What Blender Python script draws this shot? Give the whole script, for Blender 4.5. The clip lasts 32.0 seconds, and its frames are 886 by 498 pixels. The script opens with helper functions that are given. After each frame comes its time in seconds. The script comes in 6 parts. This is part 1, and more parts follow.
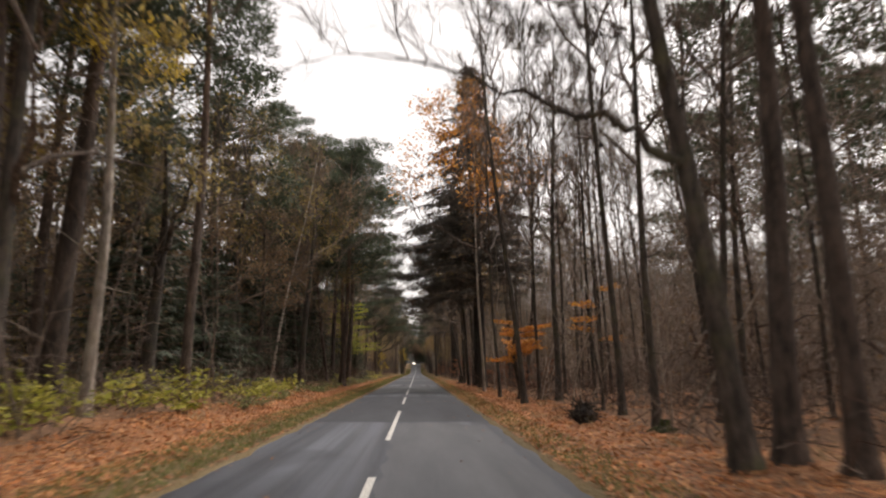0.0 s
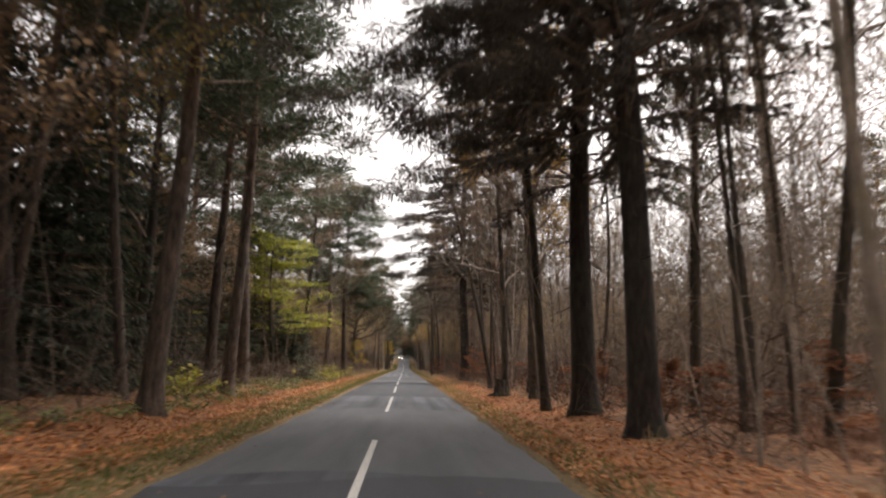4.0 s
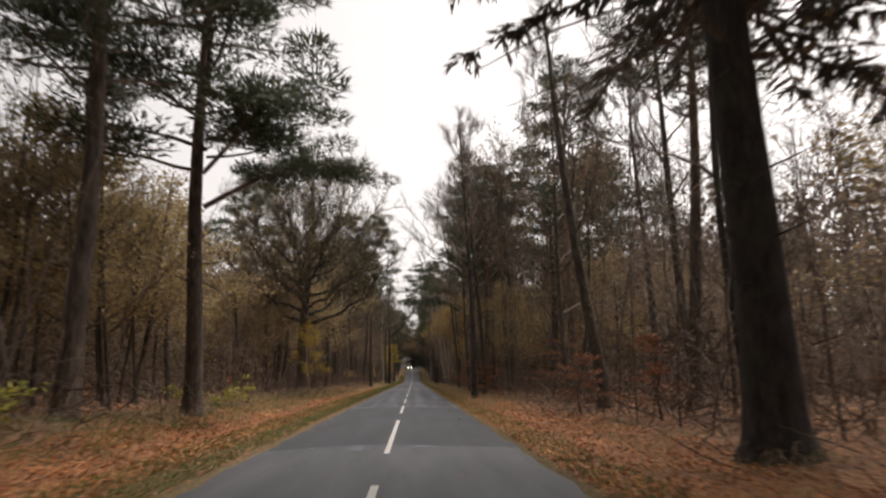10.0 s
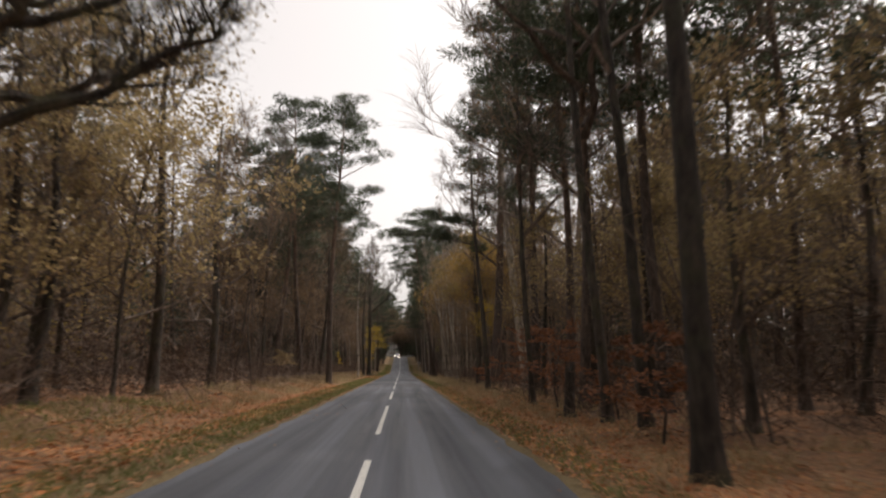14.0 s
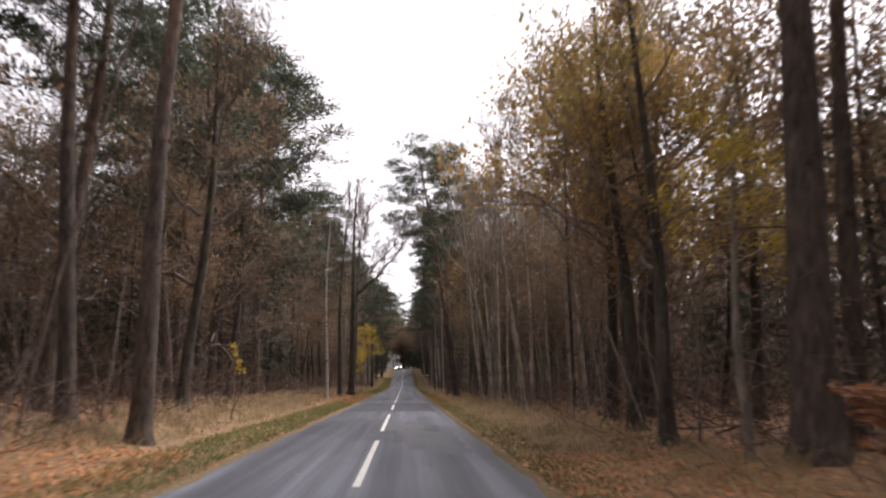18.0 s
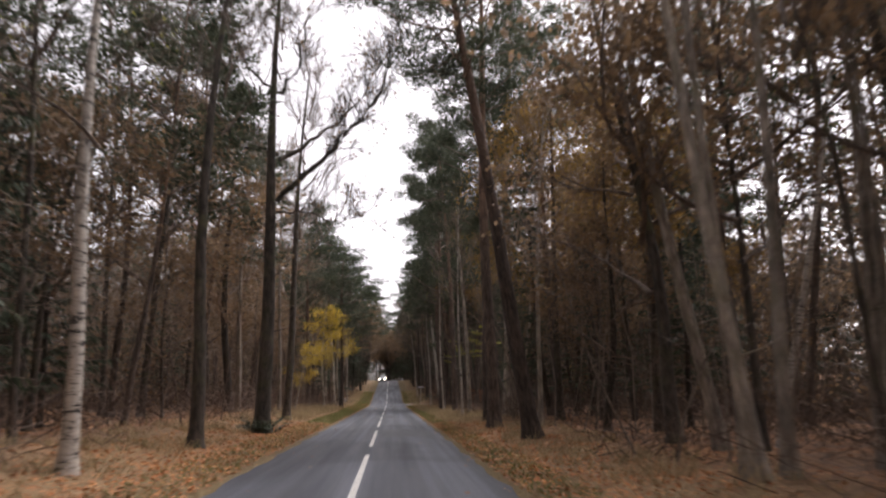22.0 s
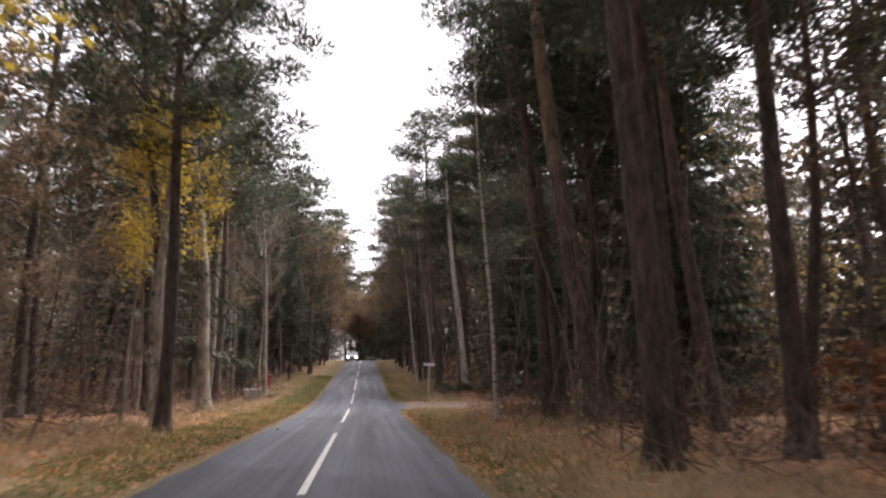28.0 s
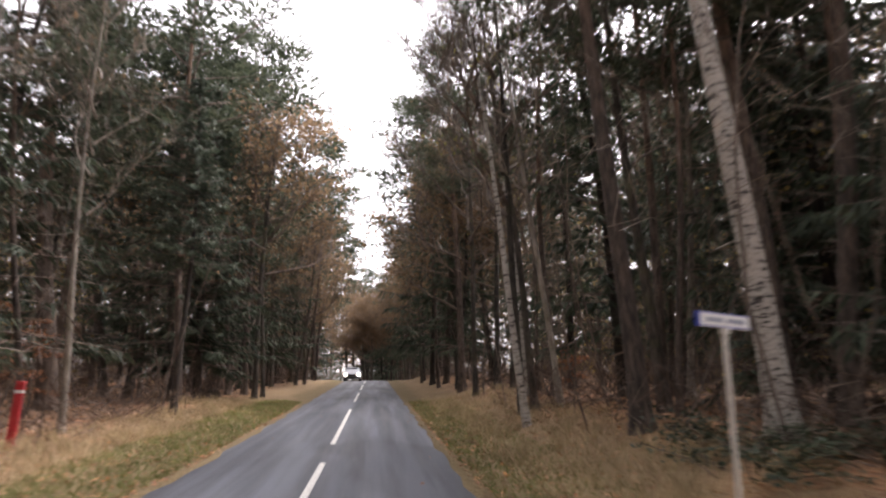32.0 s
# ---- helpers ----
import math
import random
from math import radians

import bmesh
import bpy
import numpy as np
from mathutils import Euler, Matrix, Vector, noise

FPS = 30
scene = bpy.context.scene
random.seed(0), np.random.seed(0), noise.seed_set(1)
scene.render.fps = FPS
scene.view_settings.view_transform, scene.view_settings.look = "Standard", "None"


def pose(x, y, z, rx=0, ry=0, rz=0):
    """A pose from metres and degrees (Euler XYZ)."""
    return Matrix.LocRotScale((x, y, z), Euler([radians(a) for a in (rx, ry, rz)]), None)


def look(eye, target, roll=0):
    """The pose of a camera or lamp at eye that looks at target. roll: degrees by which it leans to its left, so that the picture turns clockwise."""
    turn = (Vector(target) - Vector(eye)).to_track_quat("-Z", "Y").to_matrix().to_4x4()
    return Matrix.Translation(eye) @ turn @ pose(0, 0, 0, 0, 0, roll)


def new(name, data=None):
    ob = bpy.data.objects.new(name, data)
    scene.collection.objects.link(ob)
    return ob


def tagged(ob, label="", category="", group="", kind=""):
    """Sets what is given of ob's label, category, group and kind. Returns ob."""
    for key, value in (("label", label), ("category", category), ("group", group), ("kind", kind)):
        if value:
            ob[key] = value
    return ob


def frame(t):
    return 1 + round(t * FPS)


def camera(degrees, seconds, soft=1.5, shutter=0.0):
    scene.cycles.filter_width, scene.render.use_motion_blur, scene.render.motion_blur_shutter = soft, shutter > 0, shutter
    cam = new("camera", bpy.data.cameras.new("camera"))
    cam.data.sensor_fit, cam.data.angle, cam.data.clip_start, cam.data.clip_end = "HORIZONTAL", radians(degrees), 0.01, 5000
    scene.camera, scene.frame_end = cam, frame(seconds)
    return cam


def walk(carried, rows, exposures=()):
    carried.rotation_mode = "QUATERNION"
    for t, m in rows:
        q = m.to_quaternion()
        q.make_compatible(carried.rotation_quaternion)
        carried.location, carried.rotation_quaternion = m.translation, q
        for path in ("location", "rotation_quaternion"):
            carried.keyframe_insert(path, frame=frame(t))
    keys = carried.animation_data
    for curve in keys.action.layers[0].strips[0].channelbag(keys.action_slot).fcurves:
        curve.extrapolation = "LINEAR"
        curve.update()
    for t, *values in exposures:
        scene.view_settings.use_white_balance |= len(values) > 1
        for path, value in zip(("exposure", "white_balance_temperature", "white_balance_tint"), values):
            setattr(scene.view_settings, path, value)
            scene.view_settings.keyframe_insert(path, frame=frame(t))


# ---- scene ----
cam = camera(66.0, 32.0, soft=2.2, shutter=0.5)
SKY = 0.16
# seconds, x, y, z, pitch, roll, yaw
PATH = []
PATH.append((0.0, pose(0.620, 0.000, 1.500, 100.05, 0.30, -2.15)))
PATH.append((0.5, pose(0.611, 4.947, 1.500, 100.25, 0.20, -2.15)))
PATH.append((1.0, pose(0.603, 9.839, 1.500, 100.35, -0.10, -2.35)))
PATH.append((1.5, pose(0.594, 14.675, 1.500, 100.45, -0.40, -2.25)))
PATH.append((2.0, pose(0.585, 19.456, 1.500, 100.15, -0.50, -2.25)))
PATH.append((2.5, pose(0.576, 24.181, 1.500, 100.05, -0.50, -2.35)))
PATH.append((3.0, pose(0.568, 28.850, 1.500, 99.95, -0.50, -2.65)))
PATH.append((3.5, pose(0.559, 33.464, 1.500, 99.95, -0.60, -3.05)))
PATH.append((4.0, pose(0.550, 38.022, 1.500, 99.75, -1.00, -3.15)))
PATH.append((4.5, pose(0.551, 42.525, 1.500, 99.65, -0.90, -2.95)))
PATH.append((6.5, pose(0.555, 60.675, 1.500, 100.00, 0.00, -2.20)))
PATH.append((7.0, pose(0.556, 65.273, 1.500, 99.80, 0.20, -2.20)))
PATH.append((7.5, pose(0.557, 69.866, 1.500, 99.80, 0.50, -2.40)))
PATH.append((8.0, pose(0.558, 74.454, 1.500, 100.00, 0.60, -2.50)))
PATH.append((8.5, pose(0.559, 79.038, 1.500, 100.40, 0.50, -2.30)))
PATH.append((9.0, pose(0.560, 83.616, 1.500, 100.60, 0.20, -2.20)))
PATH.append((9.5, pose(0.548, 88.191, 1.500, 100.60, 0.50, -2.30)))
PATH.append((10.0, pose(0.535, 92.760, 1.500, 100.60, 0.50, -2.40)))
PATH.append((10.5, pose(0.523, 97.325, 1.500, 100.50, 0.50, -2.60)))
PATH.append((11.0, pose(0.510, 101.885, 1.500, 100.60, 0.30, -2.70)))
PATH.append((11.5, pose(0.498, 106.441, 1.500, 100.70, 0.30, -2.90)))
PATH.append((12.0, pose(0.485, 110.991, 1.500, 100.90, 0.30, -3.20)))
PATH.append((12.5, pose(0.473, 115.537, 1.500, 100.80, 0.30, -3.30)))
PATH.append((13.0, pose(0.460, 120.079, 1.500, 100.40, 0.20, -3.40)))
PATH.append((13.5, pose(0.485, 124.616, 1.500, 100.10, -0.20, -3.40)))
PATH.append((14.0, pose(0.510, 129.148, 1.500, 99.80, -0.30, -3.40)))
PATH.append((14.5, pose(0.535, 133.675, 1.500, 99.50, 0.10, -3.50)))
PATH.append((16.5, pose(0.635, 152.025, 1.500, 100.20, -0.60, -3.50)))
PATH.append((17.0, pose(0.660, 156.675, 1.500, 100.10, -0.30, -3.10)))
PATH.append((17.5, pose(0.663, 161.325, 1.500, 100.40, -0.10, -2.90)))
PATH.append((18.0, pose(0.667, 165.975, 1.500, 100.90, -0.20, -3.10)))
PATH.append((18.5, pose(0.670, 170.625, 1.500, 101.00, 0.10, -3.30)))
PATH.append((19.0, pose(0.673, 175.275, 1.500, 101.30, 0.00, -3.30)))
PATH.append((19.5, pose(0.677, 179.925, 1.500, 101.50, -0.20, -3.40)))
PATH.append((20.0, pose(0.680, 184.575, 1.500, 101.10, 0.40, -3.20)))
PATH.append((20.5, pose(0.650, 189.225, 1.500, 101.10, 0.90, -3.40)))
PATH.append((21.0, pose(0.620, 193.875, 1.500, 101.60, 1.10, -3.60)))
PATH.append((21.5, pose(0.590, 198.525, 1.500, 101.90, 0.60, -3.90)))
PATH.append((22.0, pose(0.560, 203.175, 1.500, 102.00, 0.50, -4.30)))
PATH.append((22.5, pose(0.530, 207.825, 1.500, 102.00, 0.70, -4.80)))
PATH.append((23.0, pose(0.500, 212.475, 1.500, 101.80, 1.60, -5.20)))
PATH.append((23.5, pose(0.523, 217.125, 1.500, 101.80, 1.80, -5.60)))
PATH.append((24.0, pose(0.547, 221.775, 1.500, 102.10, 2.10, -5.40)))
PATH.append((24.5, pose(0.570, 226.425, 1.500, 103.50, 0.80, -5.00)))
PATH.append((25.0, pose(0.593, 231.075, 1.500, 103.70, -0.10, -4.40)))
PATH.append((25.5, pose(0.617, 235.725, 1.500, 102.40, 0.30, -4.00)))
PATH.append((26.0, pose(0.640, 240.375, 1.500, 101.20, 0.50, -3.80)))
PATH.append((26.5, pose(0.680, 245.025, 1.500, 100.40, 1.10, -4.20)))
PATH.append((28.5, pose(0.840, 263.625, 1.500, 101.25, 0.00, -6.80)))
PATH.append((29.0, pose(0.847, 268.275, 1.500, 101.65, 0.00, -6.90)))
PATH.append((29.5, pose(0.853, 272.925, 1.500, 101.95, -0.10, -7.20)))
PATH.append((30.0, pose(0.860, 277.575, 1.500, 102.15, -0.20, -6.80)))
PATH.append((30.5, pose(0.960, 282.225, 1.500, 102.35, 0.40, -6.10)))
PATH.append((31.0, pose(1.060, 286.875, 1.500, 102.95, 0.40, -4.80)))
PATH.append((31.5, pose(0.990, 291.525, 1.504, 103.15, 0.70, -5.10)))
PATH.append((32.0, pose(0.920, 296.175, 1.545, 103.25, 0.50, -5.65)))
walk(cam, PATH, exposures=tuple((t, e, 7050.0 if t < 15 else 6600.0, 15.0 if t < 15 else 20.0) for t, e in ((0.0, 0.6), (2.0, 0.85), (4.0, 1.05), (6.5, 0.85), (9.0, 0.5), (12.0, 0.27), (14.0, 0.35), (17.0, 0.75), (20.0, 1.1), (22.0, 0.86), (24.0, 1.08), (25.0, 1.04), (26.0, 1.2), (29.0, 1.5), (31.0, 1.65), (32.0, 1.8))))

# ---- light: a bright overcast autumn day ----
world = bpy.data.worlds.new("world")
scene.world = world
world.use_nodes = True
wn = world.node_tree.nodes
wl = world.node_tree.links
sky = wn.new("ShaderNodeTexSky")
sky.sky_type, sky.sun_disc = "NISHITA", False
sky.sun_elevation, sky.sun_rotation = radians(60), radians(50)
sky.air_density, sky.dust_density = 1.0, 4.0
veil = wn.new("ShaderNodeHueSaturation")
veil.inputs["Saturation"].default_value = 0.10
wl.new(sky.outputs[0], veil.inputs["Color"])
wl.new(veil.outputs[0], wn["Background"].inputs["Color"])
wn["Background"].inputs["Strength"].default_value = SKY
sun = new("sun", bpy.data.lights.new("sun", "SUN"))
sun.data.energy, sun.data.angle, sun.data.color = 0.9, radians(40), (1.0, 0.98, 0.95)
sun.matrix_world = look((26, 22, 60), (0, 0, 0))


# ---- materials ----
def nodes_of(name):
    m = bpy.data.materials.new(name)
    m.use_nodes = True
    nt = m.node_tree
    return m, nt.nodes, nt.links, nt.nodes["Principled BSDF"]


def ramp(n, stops):
    r = n.new("ShaderNodeValToRGB")
    while len(r.color_ramp.elements) < len(stops):
        r.color_ramp.elements.new(0.5)
    for e, (p, c) in zip(r.color_ramp.elements, stops):
        e.position, e.color = p, (*c, 1)
    return r


def noise_tex(n, l, scale, detail=6, rough=0.6, stretch=(1, 1, 1), coord="Object"):
    tc, mp, nz = n.new("ShaderNodeTexCoord"), n.new("ShaderNodeMapping"), n.new("ShaderNodeTexNoise")
    mp.inputs["Scale"].default_value = stretch
    nz.inputs["Scale"].default_value, nz.inputs["Detail"].default_value, nz.inputs["Roughness"].default_value = scale, detail, rough
    l.new(tc.outputs[coord], mp.inputs["Vector"])
    l.new(mp.outputs[0], nz.inputs["Vector"])
    return nz


def mix(n, l, fac, a, b, mode="MIX"):
    x = n.new("ShaderNodeMix")
    x.data_type, x.blend_type = "RGBA", mode
    for sock, v in ((x.inputs[0], fac), (x.inputs[6], a), (x.inputs[7], b)):
        if isinstance(v, (int, float)):
            sock.default_value = v
        elif isinstance(v, tuple):
            sock.default_value = (*v, 1)
        else:
            l.new(v, sock)
    return x.outputs[2]


def bump(n, l, height, strength, distance, bsdf):
    b = n.new("ShaderNodeBump")
    b.inputs["Strength"].default_value, b.inputs["Distance"].default_value = strength, distance
    l.new(height, b.inputs["Height"])
    l.new(b.outputs[0], bsdf.inputs["Normal"])


def bark(name, dark, light, moss=None, upper=None, up_from=4.0, up_to=9.0):
    """Furrowed bark; upper: the colour higher up the stem; moss: green at the foot and in patches."""
    m, n, l, b = nodes_of(name)
    furrow = noise_tex(n, l, 13, 7, 0.7, (1, 1, 0.18))
    blotch = noise_tex(n, l, 1.3, 4, 0.6)
    plates = noise_tex(n, l, 3.2, 5, 0.65, (1, 1, 0.5))
    info = n.new("ShaderNodeObjectInfo")
    col = ramp(n, [(0.36, dark), (0.64, light)])
    l.new(furrow.outputs[0], col.inputs[0])
    c = col.outputs[0]
    if upper:
        tc, sep, mr = n.new("ShaderNodeTexCoord"), n.new("ShaderNodeSeparateXYZ"), n.new("ShaderNodeMapRange")
        l.new(tc.outputs["Object"], sep.inputs[0])
        l.new(sep.outputs[2], mr.inputs[0])
        mr.inputs[1].default_value, mr.inputs[2].default_value = up_from, up_to
        c2 = ramp(n, [(0.3, tuple(k * 0.5 for k in upper)), (0.65, upper)])
        l.new(furrow.outputs[0], c2.inputs[0])
        c = mix(n, l, mr.outputs[0], c, c2.outputs[0])
    if moss:
        mk = ramp(n, [(0.5, (0, 0, 0)), (0.66, (0.75, 0.75, 0.75))])
        l.new(blotch.outputs[0], mk.inputs[0])
        c = mix(n, l, mk.outputs[0], c, moss)
    pl = ramp(n, [(0.34, (0.55, 0.56, 0.55)), (0.5, (1.0, 1.0, 1.0)), (0.68, (1.4, 1.38, 1.35))])
    l.new(plates.outputs[0], pl.inputs[0])
    c = mix(n, l, 1.0, c, pl.outputs[0], "MULTIPLY")
    vary = ramp(n, [(0, (0.65, 0.65, 0.65)), (1, (1.2, 1.2, 1.2))])
    l.new(info.outputs["Random"], vary.inputs[0])
    c = mix(n, l, 1.0, c, vary.outputs[0], "MULTIPLY")
    l.new(c, b.inputs["Base Color"])
    b.inputs["Roughness"].default_value = 0.9
    bump(n, l, furrow.outputs[0], 0.9, 0.04, b)
    return m


def leafy(name, colours, through_it=0.3, rough=0.7):
    """Leaves, needles or blades: each piece takes its own shade of the colours."""
    m, n, l, b = nodes_of(name)
    geo = n.new("ShaderNodeNewGeometry")
    col = ramp(n, [(i / max(1, len(colours) - 1), c) for i, c in enumerate(colours)])
    l.new(geo.outputs["Random Per Island"], col.inputs[0])
    patch = noise_tex(n, l, 0.7, 3, 0.6)
    tone = ramp(n, [(0.3, (0.6, 0.6, 0.6)), (0.7, (1.25, 1.25, 1.25))])
    l.new(patch.outputs[0], tone.inputs[0])
    c = mix(n, l, 1.0, col.outputs[0], tone.outputs[0], "MULTIPLY")
    l.new(c, b.inputs["Base Color"])
    b.inputs["Roughness"].default_value = rough
    tr, ms = n.new("ShaderNodeBsdfTranslucent"), n.new("ShaderNodeMixShader")
    l.new(c, tr.inputs["Color"])
    ms.inputs[0].default_value = through_it
    l.new(b.outputs[0], ms.inputs[1])
    l.new(tr.outputs[0], ms.inputs[2])
    l.new(ms.outputs[0], n["Material Output"].inputs["Surface"])
    return m


def plain(name, colour, rough=0.6, metal=0.0, vary=0.25, scale=8.0):
    m, n, l, b = nodes_of(name)
    nz = noise_tex(n, l, scale)
    col = ramp(n, [(0.3, tuple(k * (1 - vary) for k in colour)), (0.7, tuple(min(1, k * (1 + vary)) for k in colour))])
    l.new(nz.outputs[0], col.inputs[0])
    l.new(col.outputs[0], b.inputs["Base Color"])
    b.inputs["Roughness"].default_value, b.inputs["Metallic"].default_value = rough, metal
    bump(n, l, nz.outputs[0], 0.2, 0.01, b)
    return m


BARK_PINE = bark("pine_bark", (0.042, 0.033, 0.028), (0.165, 0.125, 0.10), None, (0.26, 0.165, 0.115), 6.0, 13.0)
BARK_DARK = bark("dark_bark", (0.032, 0.027, 0.023), (0.12, 0.10, 0.082), (0.10, 0.10, 0.052))
BARK_GREY = bark("grey_bark", (0.18, 0.155, 0.13), (0.48, 0.42, 0.355), (0.22, 0.205, 0.125))
BARK_SPRUCE = bark("spruce_bark", (0.02, 0.017, 0.015), (0.075, 0.06, 0.05), (0.05, 0.054, 0.036))
TWIG = bark("twig_bark", (0.105, 0.082, 0.066), (0.26, 0.205, 0.165))
TWIG_PALE = bark("pale_twig_bark", (0.19, 0.155, 0.125), (0.40, 0.335, 0.275))
NEEDLE_PINE = leafy("pine_needles", [(0.045, 0.06, 0.034), (0.08, 0.10, 0.06), (0.14, 0.158, 0.10)], 0.3)
NEEDLE_SPRUCE = leafy("spruce_needles", [(0.042, 0.058, 0.038), (0.068, 0.094, 0.058), (0.10, 0.125, 0.076)], 0.25)
NEEDLE_LARCH = leafy("larch_needles", [(0.30, 0.32, 0.05), (0.44, 0.43, 0.07), (0.22, 0.26, 0.05)], 0.5)
NEEDLE_FIR = leafy("fir_needles", [(0.06, 0.056, 0.046), (0.11, 0.095, 0.08), (0.15, 0.12, 0.10), (0.075, 0.085, 0.062)], 0.25)
LEAF_BROWN = leafy("brown_leaves", [(0.20, 0.135, 0.083), (0.30, 0.20, 0.11), (0.245, 0.18, 0.118)], 0.55)
LEAF_OLIVE = leafy("olive_brown_leaves", [(0.26, 0.205, 0.08), (0.38, 0.295, 0.10), (0.30, 0.215, 0.095)], 0.58)
LITTER_BRIGHT = leafy("fresh_fallen_leaves", [(0.62, 0.23, 0.075), (0.46, 0.165, 0.05), (0.70, 0.36, 0.15), (0.30, 0.12, 0.05)], 0.1)
LEAF_ORANGE = leafy("orange_leaves", [(0.60, 0.24, 0.05), (0.74, 0.36, 0.08), (0.48, 0.19, 0.05)], 0.58)
LEAF_RUST = leafy("rust_beech_leaves", [(0.29, 0.125, 0.065), (0.38, 0.175, 0.085), (0.22, 0.10, 0.055)], 0.45)
LEAF_OCHRE = leafy("ochre_oak_leaves", [(0.34, 0.215, 0.07), (0.46, 0.29, 0.09), (0.27, 0.19, 0.07)], 0.58)
LEAF_YELLOW = leafy("yellow_maple_leaves", [(0.58, 0.40, 0.05), (0.70, 0.50, 0.08), (0.46, 0.36, 0.06)], 0.58)
LEAF_LIME = leafy("yellow_green_leaves", [(0.42, 0.40, 0.07), (0.30, 0.32, 0.05), (0.55, 0.48, 0.12)], 0.4)
GRASS_TAN = leafy("dry_grass", [(0.44, 0.34, 0.20), (0.57, 0.45, 0.27), (0.36, 0.26, 0.15), (0.32, 0.29, 0.14)], 0.4)
GRASS_GREEN = leafy("green_grass", [(0.13, 0.175, 0.05), (0.19, 0.225, 0.07), (0.28, 0.26, 0.11)], 0.4)
LITTER = leafy("fallen_leaves", [(0.54, 0.22, 0.08), (0.27, 0.105, 0.048), (0.64, 0.35, 0.17), (0.17, 0.08, 0.045), (0.6, 0.26, 0.09)], 0.1)
BRACKEN = leafy("dead_bracken", [(0.22, 0.115, 0.08), (0.31, 0.17, 0.115), (0.40, 0.25, 0.17)], 0.2, 0.9)
BRUSH = leafy("brushwood", [(0.085, 0.06, 0.047), (0.14, 0.10, 0.078), (0.22, 0.165, 0.125)], 0.0, 0.9)
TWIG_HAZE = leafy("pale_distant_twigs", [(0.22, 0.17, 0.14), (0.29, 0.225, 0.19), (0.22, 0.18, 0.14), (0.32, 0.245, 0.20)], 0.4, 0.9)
LEAF_BEIGE = leafy("beige_leaves", [(0.36, 0.26, 0.13), (0.46, 0.35, 0.18), (0.32, 0.25, 0.12)], 0.58)
# lightened twigs: the veil of distance is put into their colour
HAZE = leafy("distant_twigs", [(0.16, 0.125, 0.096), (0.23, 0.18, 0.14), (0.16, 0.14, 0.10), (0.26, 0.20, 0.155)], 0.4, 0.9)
# darker copy of the twigs above: the wood's shade is put into the colour
SHADED_HAZE = leafy("shaded_twigs", [(0.085, 0.068, 0.054), (0.13, 0.10, 0.08), (0.09, 0.085, 0.058), (0.15, 0.115, 0.09)], 0.3, 0.9)
EVERGREEN = leafy("dark_bramble_leaves", [(0.03, 0.05, 0.025), (0.055, 0.08, 0.035), (0.04, 0.06, 0.04)], 0.2, 0.5)

# birch: white bark broken by dark bands and a dark foot
BARK_BIRCH, n, l, b = nodes_of("birch_bark")
bands = noise_tex(n, l, 4, 5, 0.7, (1, 1, 3.2))
bc = ramp(n, [(0.40, (0.03, 0.027, 0.025)), (0.47, (0.42, 0.38, 0.33)), (0.75, (0.62, 0.57, 0.50))])
l.new(bands.outputs[0], bc.inputs[0])
l.new(bc.outputs[0], b.inputs["Base Color"])
b.inputs["Roughness"].default_value = 0.75
bump(n, l, bands.outputs[0], 0.4, 0.02, b)

# asphalt: worn, with paler wheel tracks, damp dark patches and fine aggregate
ASPHALT, n, l, b = nodes_of("worn_asphalt")
grit = noise_tex(n, l, 90, 3, 0.7)
wear = noise_tex(n, l, 1.0, 5, 0.6, (2.2, 0.12, 1))
patch = noise_tex(n, l, 0.16, 3, 0.45, (1.0, 0.55, 1))
# bluish tint: the wet sheen of the road is put into the base colour
wc = ramp(n, [(0.3, (0.046, 0.051, 0.062)), (0.7, (0.094, 0.103, 0.122))])
l.new(wear.outputs[0], wc.inputs[0])
pc = ramp(n, [(0.42, (0.62, 0.62, 0.63)), (0.46, (1.0, 1.0, 1.0)), (0.60, (1.0, 1.0, 1.0)), (0.63, (1.22, 1.2, 1.17))])
l.new(patch.outputs[0], pc.inputs[0])
gc = ramp(n, [(0.35, (0.72, 0.72, 0.72)), (0.65, (1.2, 1.2, 1.2))])
l.new(grit.outputs[0], gc.inputs[0])
streak = noise_tex(n, l, 1.0, 4, 0.55, (1.7, 0.022, 1))
sc = ramp(n, [(0.36, (0.55, 0.56, 0.59)), (0.5, (1.0, 1.0, 1.0)), (0.62, (1.7, 1.69, 1.67))])
l.new(streak.outputs[0], sc.inputs[0])
c = mix(n, l, 1.0, mix(n, l, 1.0, wc.outputs[0], pc.outputs[0], "MULTIPLY"), gc.outputs[0], "MULTIPLY")
c = mix(n, l, 1.0, c, sc.outputs[0], "MULTIPLY")
l.new(c, b.inputs["Base Color"])
rr = ramp(n, [(0.3, (0.5, 0.5, 0.5)), (0.7, (0.75, 0.75, 0.75))])
l.new(wear.outputs[0], rr.inputs[0])
l.new(rr.outputs[0], b.inputs["Roughness"])
bump(n, l, grit.outputs[0], 0.35, 0.006, b)

# worn white paint
PAINT, n, l, b = nodes_of("worn_line_paint")
chips = noise_tex(n, l, 35, 4, 0.75)
pcol = ramp(n, [(0.36, (0.16, 0.16, 0.16)), (0.44, (0.66, 0.65, 0.60)), (0.7, (0.78, 0.77, 0.72))])
l.new(chips.outputs[0], pcol.inputs[0])
l.new(pcol.outputs[0], b.inputs["Base Color"])
b.inputs["Roughness"].default_value = 0.6

